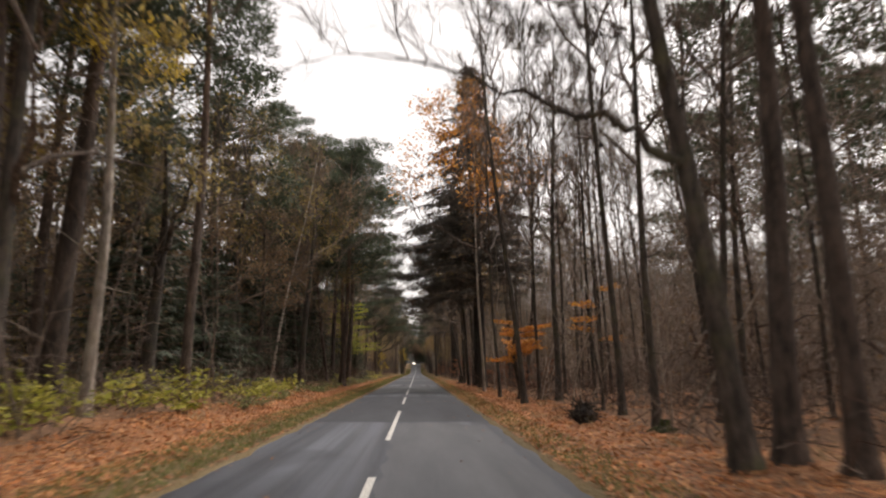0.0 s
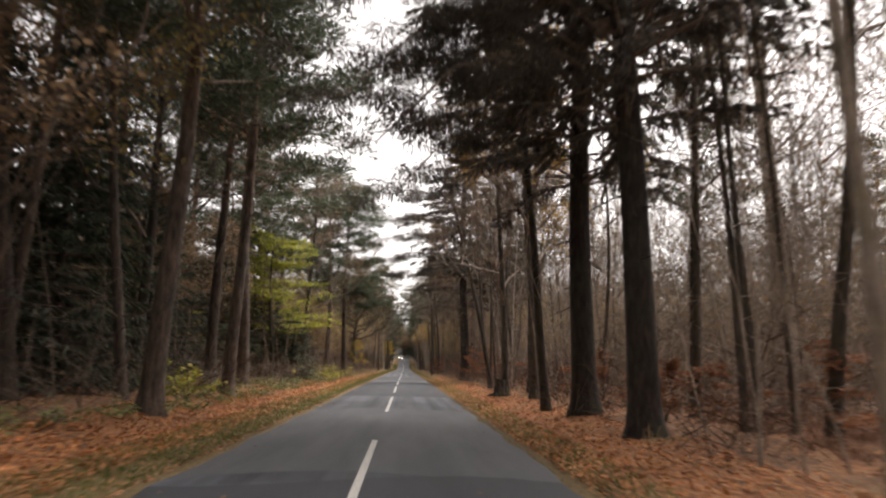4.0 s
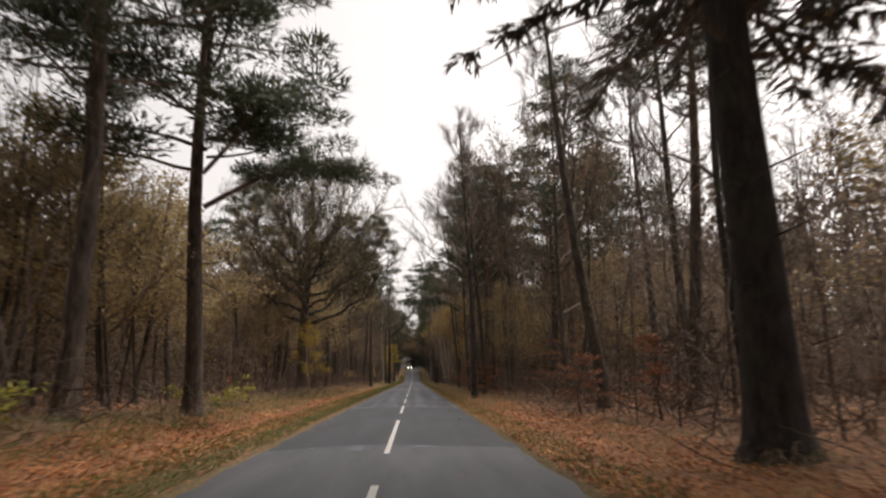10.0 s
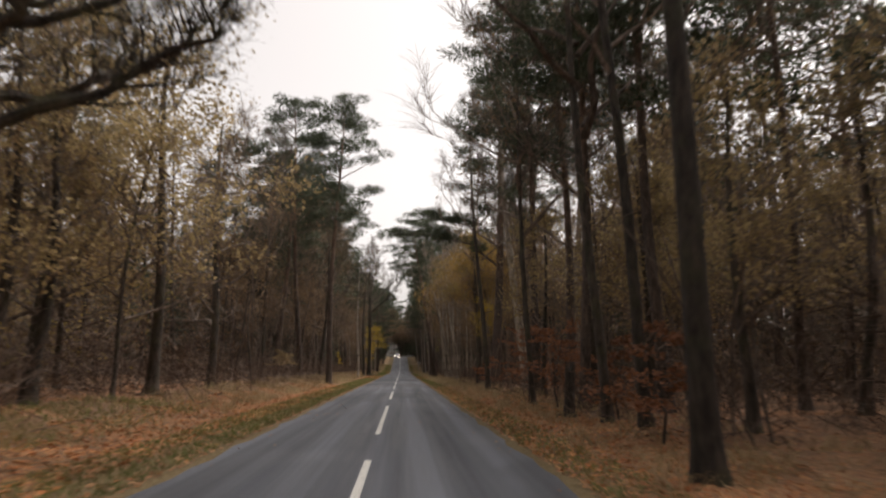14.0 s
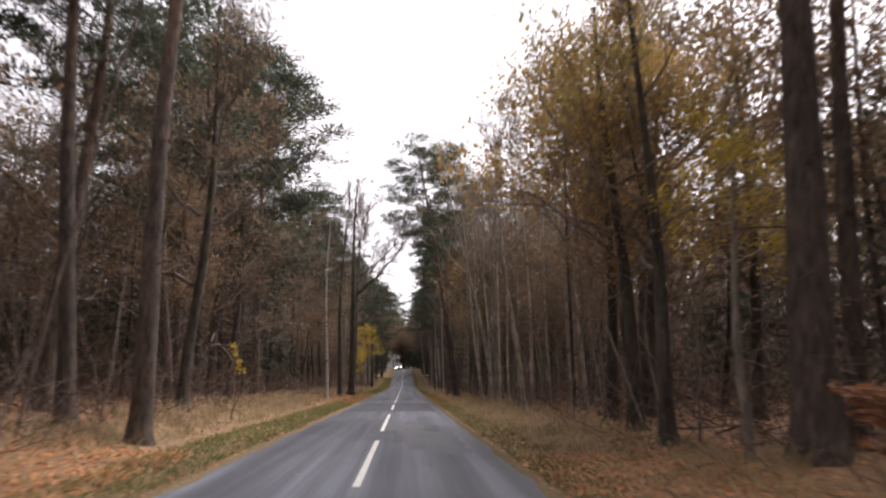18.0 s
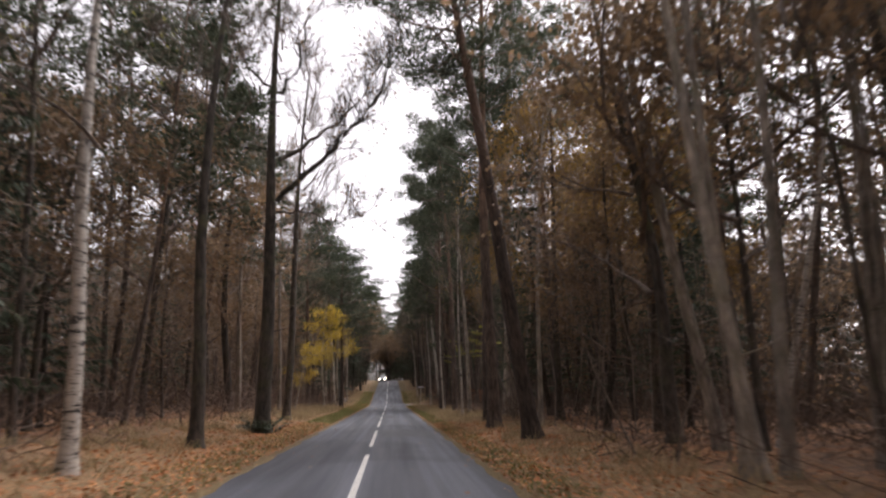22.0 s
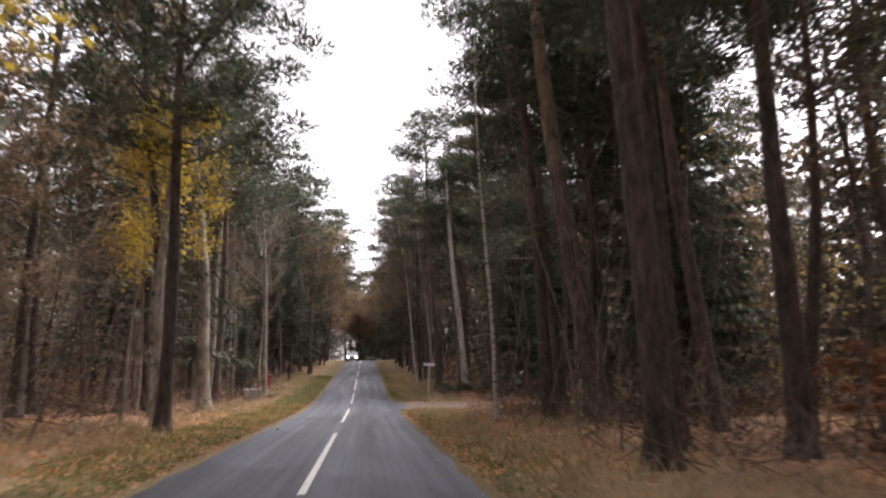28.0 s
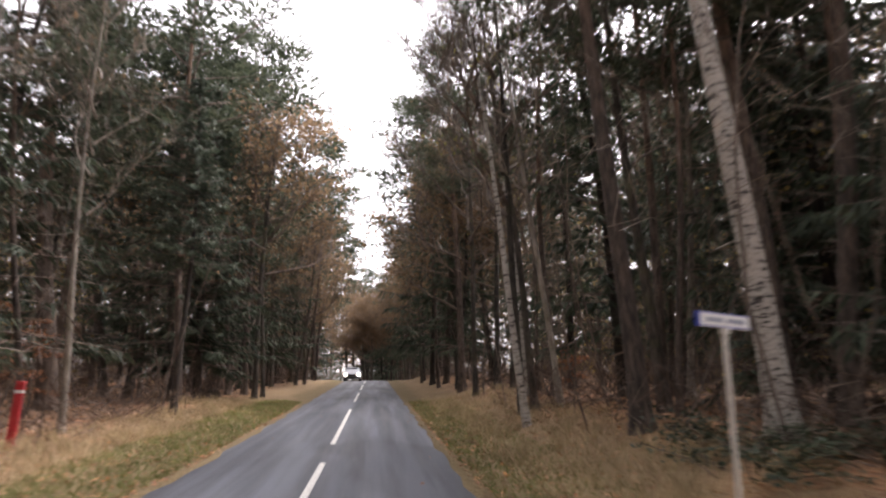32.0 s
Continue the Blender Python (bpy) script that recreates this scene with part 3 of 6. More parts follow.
def crown(kind, seed):
    """One of the few crown shapes of a kind, made when first asked for. Nominal length 10 m along the stem."""
    key = (kind, seed)
    if key not in CROWNS:
        s = 100 + seed * 7
        CROWNS[key] = {
            "pine": lambda: pine_crown(s, 10, 3.2, 40, 170, 0.21),
            "pine_far": lambda: pine_crown(s + 1, 10, 3.1, 30, 60, 0.27),
            "spruce": lambda: spruce_crown(s + 2, 10, 2.2, 40, 7, 52),
            "spruce_far": lambda: spruce_crown(s + 3, 10, 1.9, 26, 6, 26),
            "fir": lambda: fir_crown(s + 14, 10, 2.6),
            "olive": lambda: broad_crown(s + 15, 8, 3.3, 12, 2, 3, 24, 0.14, LEAF_OLIVE, 0.7, 4, None, 0.05, 0.25),
            "bare": lambda: broad_crown(s + 5, 9, 2.7, 13, 2, 3, 0, 0, None, 1.2, 8),
            "bare_far": lambda: broad_crown(s + 6, 9, 2.6, 9, 1, 4, 0, 0, None, 1.3, 7),
            "grey": lambda: broad_crown(s + 7, 9, 2.4, 11, 2, 3, 1, 0.12, LEAF_BROWN, 1.2, 5, TWIG_PALE),
            "oak": lambda: broad_crown(s + 8, 7.5, 4.2, 11, 2, 4, 9, 0.12, LEAF_BROWN, 0.7, 6, None, 0.06, 0.1),
            "beige_far": lambda: broad_crown(s + 16, 8, 3.4, 11, 1, 5, 34, 0.18, LEAF_BEIGE, 0.8, 6, None, 0.06, 0.5),
            "oak_far": lambda: broad_crown(s + 9, 8, 3.6, 11, 1, 5, 34, 0.18, LEAF_BROWN, 0.8, 6, None, 0.06, 0.5),
            "ochre": lambda: broad_crown(s + 10, 8, 3.2, 13, 2, 3, 56, 0.13, LEAF_OCHRE, 0.8, 5, None, 0.06, 0.35),
            "orange": lambda: broad_crown(s + 11, 8.5, 3.0, 13, 2, 3, 26, 0.14, LEAF_ORANGE, 0.8, 4, None, 0.06, 0.3),
            "yellow": lambda: broad_crown(s + 12, 8, 2.6, 12, 1, 4, 34, 0.17, LEAF_YELLOW, 0.6, 4, TWIG_PALE, 0.03, 0.35),
            "birch": lambda: broad_crown(s + 13, 9, 1.9, 13, 1, 4, 2, 0.10, LEAF_LIME, 1.2, 8, None, 0.05, 0.2, 0.35),
        }[kind]()
    return CROWNS[key]


def stem(name, height, radius, mat, seed, bow=0.0, sides=10, stubs=0):
    """A tapered trunk with a flared foot and slight bends."""
    rng, sh = random.Random(seed), Shape()
    ph, amp = rng.uniform(0, 6.28), 0.10 + 0.5 * radius * rng.random() + bow
    pts, rad = [Vector((0, 0, -0.35))], [radius * 1.75]
    for u in (0.0, 0.012, 0.03, 0.07, 0.14, 0.22, 0.32, 0.43, 0.55, 0.67, 0.8, 0.9, 1.0):
        z = height * u
        w = amp * (math.sin(u * 5.0 + ph) - math.sin(ph)) * min(1, u * 4)
        pts.append(Vector((w, w * 0.4, z)))
        rad.append(radius * (1 + 0.55 * math.exp(-z / 0.35)) * (1 - 0.82 * u ** 1.15))
    sh.tube(pts, rad, sides)
    for k in range(stubs):
        u = rng.uniform(0.1, 0.62)
        i = next(j for j in range(1, len(pts) - 1) if pts[j + 1].z >= height * u)
        q = pts[i].lerp(pts[i + 1], (height * u - pts[i].z) / max(1e-6, pts[i + 1].z - pts[i].z))
        limb(sh, q, rnd_dir(rng, -0.25, 0.55), rng.uniform(0.3, 1.6), 0.012 + 0.05 * radius, rng, 3, 0.25, 0.0, 4)
    me = sh.done(name, mat)
    for p in me.polygons:
        p.use_smooth = True
    return me


def part(name, me, parent, label=""):
    ob = new(name, me)
    ob.parent = parent
    if label:
        ob["label"] = label
    return ob


KINDS = {
    # kind: name, bark, crown, share of the stem below the crown, height, label
    "P": ("pine_tree", BARK_PINE, "pine", 0.50, 21, "tall pine with a bare reddish-brown trunk and dark green crown"),
    "S": ("spruce_tree", BARK_SPRUCE, "spruce", 0.10, 20, "dark spruce with drooping branches of blackish green needles"),
    "B": ("bare_tree", BARK_DARK, "bare", 0.38, 18, "bare broadleaf tree with a dark slender trunk"),
    "G": ("beech_tree", BARK_GREY, "grey", 0.40, 18, "leafless beech with smooth grey-brown trunk"),
    "K": ("oak_tree", BARK_DARK, "oak", 0.28, 16, "oak with spreading limbs and withered brown leaves"),
    "C": ("oak_tree", BARK_DARK, "ochre", 0.30, 17, "oak with dense ochre brown autumn leaves"),
    "R": ("beech_tree", BARK_GREY, "orange", 0.20, 20, "beech with a tall crown of bright orange leaves"),
    "W": ("birch_tree", BARK_BIRCH, "birch", 0.40, 15, "slender birch with white peeling bark"),
    "F": ("fir_tree", BARK_SPRUCE, "fir", 0.16, 27, "huge old fir with long dark drooping boughs over the road"),
    "V": ("oak_tree", BARK_DARK, "olive", 0.25, 15, "oak with olive brown leaves and dark forking limbs"),
    "E": ("oak_tree", BARK_DARK, "beige_far", 0.22, 15, "young oak holding pale ochre withered leaves"),
    "Y": ("maple_tree", BARK_GREY, "yellow", 0.22, 9, "young maple with thin yellow leaves"),
}
count_trees = [0]


def tree(kind, x, y, radius, lean=0.0, height=None, seed=None, base=None, wide=1.0, label="", lean_y=0.0, turn=None, bow=0.0, far=False):
    """A tree of that kind, rooted at x, y; lean: metres aside for each metre up."""
    name, mat, cr, bare, h0, text = KINDS[kind]
    count_trees[0] += 1
    k = count_trees[0]
    rng = random.Random(k * 31 + 5)
    h = height or h0 * rng.uniform(0.88, 1.12)
    bare = bare if base is None else base
    top = tagged(new(name), label or text, "tree", "roadside trees")
    trunk = part("trunk", stem("trunk", h, radius, mat, k, bow, 7 if far else 10, {"P": 9, "B": 7, "S": 8, "G": 4, "F": 34}.get(kind, 3)), top)
    wood, green = crown(cr, rng.randrange(3) if seed is None else seed)
    ln = h * (1 - bare)
    s = ln / 10
    spin = rng.uniform(0, 360) if turn is None else turn
    m = Matrix.LocRotScale((0, 0, h * bare), Euler((0, 0, radians(spin))), (s * wide, s * wide, s * 1.0))
    for me, nm in ((wood, "branchwork"), (green, "crown")):
        if me:
            tagged(part(nm, me, top), kind="stuff").matrix_basis = m
    top.matrix_basis = Matrix.Translation((x, y, float(ground_z(x, y)))) @ Euler((radians(-lean_y * 57.3), math.atan(lean), 0)).to_matrix().to_4x4()
    return top

# ---- roadside trees, in the order in which one passes them ----
tree("P", 6.35, 8.9, 0.17, -0.03)
tree("P", 5.95, 9.9, 0.19, 0.0)
arched = tree("B", 5.2, 9.7, 0.18, -0.112)
tree("B", 7.9, 16.5, 0.10, 0.097)
tree("B", 6.4, 16.7, 0.10, -0.020)
tree("P", -8.2, 17.1, 0.28, 0.0)
tree("B", 6.5, 19.8, 0.10, -0.032)
tree("B", 5.0, 28.2, 0.12, -0.086)
tree("B", 6.5, 28.7, 0.13, 0.012)
tree("B", 6.3, 32.1, 0.08, -0.015)
tree("R", 4.9, 44.0, 0.09, -0.03, height=20, base=0.42, wide=1.25)
tree("B", 4.9, 35.7, 0.09, -0.042)
tree("K", -10.5, 39.5, 0.37, -0.037)
near_fir = tree("F", 5.6, 52.4, 0.33, -0.030, base=0.26)
tree("P", -5.2, 54.2, 0.25, 0.029, base=0.42, wide=1.35)
tree("P", -8.6, 54.5, 0.24, -0.103)
tree("P", -6.6, 56.1, 0.14, -0.103)
tree("B", 8.7, 57.2, 0.14, 0.058)
second_fir = tree("F", 5.8, 58.0, 0.36, -0.020, base=0.26)
tree("B", 5.2, 60.6, 0.15, -0.100)
tree("G", 14.3, 62.2, 0.42, -0.002)
tree("P", -5.6, 62.6, 0.22, 0.020, base=0.42, wide=1.35)
tree("P", -12.1, 66.7, 0.26, 0.000)
tree("P", -7.5, 67.2, 0.22, -0.010)
tree("P", -6.6, 69.0, 0.26, 0.010, base=0.42, wide=1.3)
tree("B", 7.2, 71.4, 0.12, -0.086)
tree("B", 6.9, 72.6, 0.18, 0.003)
tree("K", 5.6, 72.7, 0.18, -0.023)
tree("B", 6.2, 80.6, 0.08, -0.044)
tree("W", 7.2, 80.9, 0.05, 0.036)
tree("B", 6.0, 81.0, 0.14, -0.213)
tree("S", -8.6, 82.6, 0.14, 0.0, height=6, base=0.02, wide=2.0, label="dense dark young spruce beneath a larch")
tree("S", -6.9, 84.0, 0.12, 0.0, height=4.6, base=0.02, wide=1.8, label="dense dark young spruce beneath a larch")
tree("B", 6.0, 82.3, 0.11, -0.089)
tree("W", -12.3, 83.4, 0.21, 0.023)
tree("B", 6.4, 85.4, 0.09, 0.044)
tree("K", -7.5, 92.9, 0.22, 0.020)
tree("P", -13.4, 95.6, 0.21, -0.093)
tree("B", 9.0, 96.5, 0.16, 0.041)
tree("B", 9.4, 99.0, 0.16, -0.026)
great_fir = tree("F", 6.3, 103.7, 0.46, -0.010, height=25, wide=1.35, base=0.27)
tree("P", -13.4, 104.0, 0.25, 0.000)
tree("P", -7.5, 109.2, 0.26, 0.0, height=20, base=0.36, wide=1.25)
bent_pine = tree("P", -6.1, 114.0, 0.26, 0.0, height=20, base=0.36, wide=1.25)
tree("P", -10.3, 115.5, 0.22, 0.000)
tree("P", 10.4, 116.9, 0.25, 0.053)
tree("B", 8.0, 119.7, 0.24, -0.110)
tree("B", 12.5, 122.0, 0.22, -0.050)
tree("B", 12.4, 126.0, 0.20, -0.030)
tree("K", 8.2, 127.0, 0.15, -0.030)
tree("P", 10.2, 134.5, 0.24, 0.020)
tree("B", 4.5, 138.1, 0.19, -0.036)
oak = tree("B", -7.0, 140.0, 0.36, 0.0, height=14.5, base=0.5, wide=0.7, label="broad old oak with forking limbs and sparse withered leaves")
tree("K", 10.2, 140.3, 0.29, 0.010)
tree("B", 5.8, 144.0, 0.14, -0.060)
tree("B", 8.1, 146.1, 0.21, -0.022)
tree("P", 6.6, 152.0, 0.19, 0.022)
tree("P", -16.0, 162.0, 0.25, 0.000)
tree("B", 5.5, 169.0, 0.15, -0.051)
tree("G", 8.0, 170.5, 0.28, -0.078)
tree("G", 12.6, 175.3, 0.27, 0.015)
great_pine = tree("P", 6.9, 176.3, 0.35, 0.026)
tree("P", 9.3, 179.0, 0.22, 0.077)
tree("P", -4.9, 181.1, 0.22, 0.020)
tree("P", -7.2, 182.7, 0.21, -0.062)
tree("B", -12.4, 183.2, 0.13, -0.140)
tree("C", 6.7, 184.0, 0.20, -0.040, height=12, wide=1.2)
tree("P", -9.8, 186.7, 0.26, 0.020)
tree("K", 9.7, 191.7, 0.27, 0.023)
tree("G", 6.6, 202.0, 0.09, -0.020)
tree("G", 6.4, 208.1, 0.09, 0.018)
tree("G", 6.2, 208.1, 0.14, -0.207)
tree("W", -4.9, 215.7, 0.14, 0.0)
tree("W", 9.5, 218.8, 0.09, 0.244)
tree("G", 8.2, 219.0, 0.16, -0.151)
tree("B", -4.6, 222.4, 0.18, 0.02, height=17, base=0.5, wide=0.8)
tree("G", 10.4, 228.6, 0.12, 0.000)
tree("P", 5.1, 225.4, 0.27, -0.165, height=22, base=0.56, wide=1.25, label="tall pine leaning over the road with a dense green crown")
limbed = tree("B", -4.3, 230.3, 0.29, 0.01, height=20, base=0.68, wide=1.25, label="dark oak, nearly leafless, with long limbs over the road")
tree("P", 15.0, 231.0, 0.24, 0.000)
tree("P", 4.9, 232.3, 0.27, -0.015, height=24, base=0.55)
tree("G", 7.3, 242.5, 0.40, 0.03, height=21)
tree("P", -8.7, 238.3, 0.19, -0.053)
tree("P", 5.6, 239.2, 0.22, -0.025)
tree("B", -4.9, 240.6, 0.20, 0.040)
tree("G", 7.8, 241.1, 0.10, 0.076)
tree("B", 10.0, 243.7, 0.14, 0.000)
tree("W", 5.2, 248.2, 0.08, -0.006)
tree("G", 8.9, 249.0, 0.10, -0.028)
tree("Y", -5.9, 250.8, 0.06, 0.25, height=5.0, base=0.25, wide=1.25)
tree("G", 6.0, 251.0, 0.15, -0.040)
tree("P", 8.3, 252.7, 0.25, -0.030)
tree("P", 5.5, 256.3, 0.21, -0.050, height=22, base=0.6, label="slender pine with a reddish upper trunk")
tree("W", 5.0, 261.4, 0.08, -0.040)
tree("P", -11.5, 265.0, 0.22, 0.010)
tree("Y", -5.4, 266.5, 0.10, 0.0, height=9.8, base=0.33, wide=1.5)
tree("P", -7.7, 273.7, 0.23, 0.0, height=20, base=0.5, wide=1.2)
tree("P", 8.0, 279.9, 0.36, -0.09, height=23, label="stout pine with a thick reddish-brown trunk by the verge")
tree("Y", -5.2, 280.2, 0.16, 0.0, height=11, base=0.45, wide=1.2)
tree("B", -5.0, 280.3, 0.17, -0.099)
tree("P", 10.0, 281.3, 0.18, 0.065)
tree("W", 5.1, 281.6, 0.08, -0.030)
tree("P", 7.1, 282.4, 0.22, -0.061)
tree("G", -6.6, 292.4, 0.32, -0.108)
tree("G", -5.7, 305.5, 0.16, -0.065)
tree("G", 15.7, 306.7, 0.16, 0.004)
tree("W", 7.8, 307.4, 0.25, -0.065, height=19, base=0.5, label="stout birch with pale mottled bark, leaning a little")
tree("P", 10.6, 311.7, 0.28, -0.041)
tree("B", 8.4, 313.6, 0.16, -0.055)
tree("G", 10.5, 316.5, 0.12, 0.067)
tree("S", -5.8, 320.6, 0.11, 0.0, height=12.5, base=0.42)
tree("P", -10.5, 322.0, 0.34, -0.088)
tree("W", 6.9, 322.8, 0.11, -0.080)
tree("W", 8.0, 327.0, 0.11, -0.070)
tree("P", -9.8, 338.6, 0.24, 0.000)
tree("K", -6.5, 359.0, 0.20, 0.000)
tree("V", -7.6, 13.5, 0.2, 0.05, height=14)
forked = tree("V", -8.6, 24.0, 0.26, 0.0, height=9, base=0.62, label="old oak whose dark trunk forks into crooked limbs")
tree("P", -11.5, 19.0, 0.24, 0.02, height=21, base=0.4, wide=1.3)
tree("P", -8.6, 11.5, 0.24, 0.03, height=20, base=0.42, wide=1.3)
tree("V", -10.5, 14.5, 0.2, 0.08, height=15, base=0.3)
tree("P", -13.5, 26.0, 0.24, 0.02, height=20, base=0.35, wide=1.3)
tree("S", -11.5, 30.0, 0.15, 0.0, height=9, base=0.03, wide=1.7)
tree("S", -10.0, 34.0, 0.15, 0.0, height=8, base=0.03, wide=1.7)
tree("S", -10.8, 56.0, 0.15, 0.0, height=10, base=0.03, wide=1.6)
tree("S", -11.6, 62.0, 0.15, 0.0, height=11, base=0.03, wide=1.6)
tree("S", -10.2, 67.0, 0.15, 0.0, height=8, base=0.03, wide=1.7)
tree("P", -6.8, 22.5, 0.17, 0.0, height=21)
tree("W", -8.3, 42.5, 0.09, 0.16, height=16)
tree("S", -10.8, 41.0, 0.15, 0.0, height=15, base=0.03)
tree("S", -9.6, 48.5, 0.15, 0.0, height=14, base=0.03)
tree("S", -9.2, 58.0, 0.15, 0.0, height=13, base=0.03)
tree("S", -12.5, 52.0, 0.15, 0.0, height=16, base=0.03)
tree("V", -9.5, 38.0, 0.24, 0.03)
tree("K", -7.0, 46.0, 0.22, 0.03)
tree("V", -8.4, 52.0, 0.2, 0.03)
tree("K", -9.0, 63.0, 0.2, 0.02)
tree("C", 6.3, 68.5, 0.2, -0.02, height=19)
tree("B", 5.8, 5.6, 0.22, -0.05)
tree("P", -11.0, 86.5, 0.24, 0.0, height=20, base=0.3, wide=1.4)
tree("P", -13.0, 81.0, 0.24, 0.0, height=19, base=0.3, wide=1.4)
tree("S", -10.6, 79.5, 0.14, 0.0, height=9, base=0.02, wide=1.7, label="dense dark young spruce beneath a larch")
tree("C", 7.6, 189.0, 0.2, -0.02, height=13, wide=1.2)
tree("C", 11.5, 240.0, 0.18, 0.0, height=15, base=0.32)
tree("C", 12.5, 247.0, 0.18, 0.0, height=15, base=0.32)
tree("P", 9.6, 290.8, 0.2, -0.02, height=19, base=0.36, wide=1.4)
tree("C", 8.6, 236.0, 0.18, 0.0)
tree("P", 9.2, 238.5, 0.2, -0.02, height=22)
tree("P", 6.8, 272.0, 0.22, -0.03)
tree("C", 9.2, 267.0, 0.2, 0.0, height=17.5, base=0.42, wide=1.1, label="tall oak with an orange-brown autumn crown")
tree("C", 9.5, 226.0, 0.16, 0.0, height=12)
tree("P", 8.8, 286.5, 0.2, -0.12, height=20)
tree("Y", -6.6, 15.5, 0.14, 0.0, height=12.5, base=0.62, wide=1.3, label="oak with a high fringe of yellow-green leaves")
tree("S", 11.5, 306.0, 0.18, 0.0, height=14, base=0.06)
tree("S", 14.3, 308.5, 0.2, 0.0, height=16, base=0.06)
tree("S", 17.4, 307.0, 0.2, 0.0, height=15, base=0.06)
tree("S", 13.0, 313.0, 0.2, 0.0, height=17, base=0.06)
tree("S", 12.5, 283.0, 0.2, 0.0, height=17, base=0.1)
tree("S", 14.5, 288.0, 0.2, 0.0, height=16, base=0.1)
tree("P", 5.6, 333.0, 0.2, -0.02)
tree("K", 6.3, 340.0, 0.2, -0.05)
tree("B", 5.9, 317.5, 0.12, -0.09, height=17)
tree("S", -7.4, 330.0, 0.2, 0.0, height=16)
tree("S", -11.5, 314.0, 0.18, 0.0, height=17)
tree("P", -7.8, 300.5, 0.22, 0.0)
tree("G", -9.8, 293.0, 0.16, 0.0, height=21, base=0.55)
tree("K", -6.6, 348.0, 0.18, 0.0, height=14)
tree("G", 6.8, 206.9, 0.084, -0.033, height=15, base=0.55, wide=0.6)
tree("G", 5.9, 196.3, 0.112, -0.089, height=13, base=0.55, wide=0.6)
tree("G", 10.5, 205.4, 0.112, -0.054, height=15, base=0.55, wide=0.6)
tree("G", 6.3, 208.7, 0.112, -0.046, height=15, base=0.55, wide=0.6)
tree("G", 8.9, 197.3, 0.098, -0.035, height=13, base=0.55, wide=0.6)
tree("G", 5.8, 213.3, 0.084, -0.015, height=16, base=0.55, wide=0.6)
tree("G", 9.1, 214.4, 0.084, -0.002, height=14, base=0.55, wide=0.6)
tree("G", 10.2, 213.6, 0.056, -0.108, height=13, base=0.55, wide=0.6)
tree("G", 10.3, 204.7, 0.098, -0.082, height=14, base=0.55, wide=0.6)
tree("G", 7.5, 203.0, 0.098, -0.037, height=16, base=0.55, wide=0.6)
tree("G", 8.9, 214.6, 0.112, 0.029, height=15, base=0.55, wide=0.6)
tree("G", 6.4, 213.2, 0.112, 0.015, height=14, base=0.55, wide=0.6)
tree("G", 9.1, 200.2, 0.112, -0.038, height=13, base=0.55, wide=0.6)
tree("G", 5.9, 213.1, 0.112, -0.116, height=15, base=0.55, wide=0.6)
tree("G", 7.6, 199.0, 0.070, -0.007, height=15, base=0.55, wide=0.6)
tree("G", 5.8, 208.3, 0.056, -0.015, height=13, base=0.55, wide=0.6)
tree("G", 9.9, 215.6, 0.084, 0.030, height=13, base=0.55, wide=0.6)
tree("G", 6.0, 208.0, 0.056, -0.098, height=14, base=0.55, wide=0.6)
tree("G", 8.6, 199.1, 0.056, 0.009, height=13, base=0.55, wide=0.6)
tree("G", 10.3, 213.9, 0.084, -0.056, height=14, base=0.55, wide=0.6)
tree("B", 10.7, 41.8, 0.08, -0.004, height=18, base=0.5, wide=0.7)
tree("B", 9.8, 33.6, 0.09, -0.039, height=15, base=0.5, wide=0.7)
tree("B", 12.9, 38.1, 0.08, -0.059, height=16, base=0.5, wide=0.7)
tree("B", 10.3, 13.0, 0.08, -0.003, height=14, base=0.5, wide=0.7)
tree("B", 10.6, 35.3, 0.08, -0.028, height=17, base=0.5, wide=0.7)
tree("B", 11.3, 13.1, 0.05, 0.001, height=18, base=0.5, wide=0.7)
tree("B", 8.1, 34.8, 0.08, -0.031, height=15, base=0.5, wide=0.7)
tree("B", 8.5, 30.5, 0.08, -0.033, height=16, base=0.5, wide=0.7)
tree("B", 11.5, 13.3, 0.08, 0.006, height=15, base=0.5, wide=0.7)
tree("B", 7.9, 52.2, 0.06, -0.043, height=16, base=0.5, wide=0.7)
tree("B", 11.0, 17.1, 0.07, -0.030, height=17, base=0.5, wide=0.7)
tree("B", 9.3, 54.8, 0.06, -0.030, height=17, base=0.5, wide=0.7)
tree("B", 12.3, 34.6, 0.06, -0.049, height=16, base=0.5, wide=0.7)
tree("B", 7.7, 52.3, 0.09, -0.043, height=15, base=0.5, wide=0.7)
tree("B", 11.7, 44.1, 0.09, -0.029, height=15, base=0.5, wide=0.7)
tree("B", 8.4, 51.7, 0.06, -0.029, height=16, base=0.5, wide=0.7)
tree("V", -9.2, 91.5, 0.16, 0.0, height=10)
tree("V", -11.8, 100.0, 0.16, 0.0, height=11)
tree("V", -12.6, 108.0, 0.16, 0.0, height=9.5)
tree("Y", 6.5, 177.6, 0.09, 0.0, height=6.4, base=0.45, wide=1.3, label="young maple with large bright yellow leaves")
tree("Y", -6.3, 138.3, 0.04, 0.02, height=5, base=0.1, label="young maple with few yellow-green leaves beside the oak")
tree("Y", -6.8, 282.0, 0.06, 0.05, height=11, base=0.35)

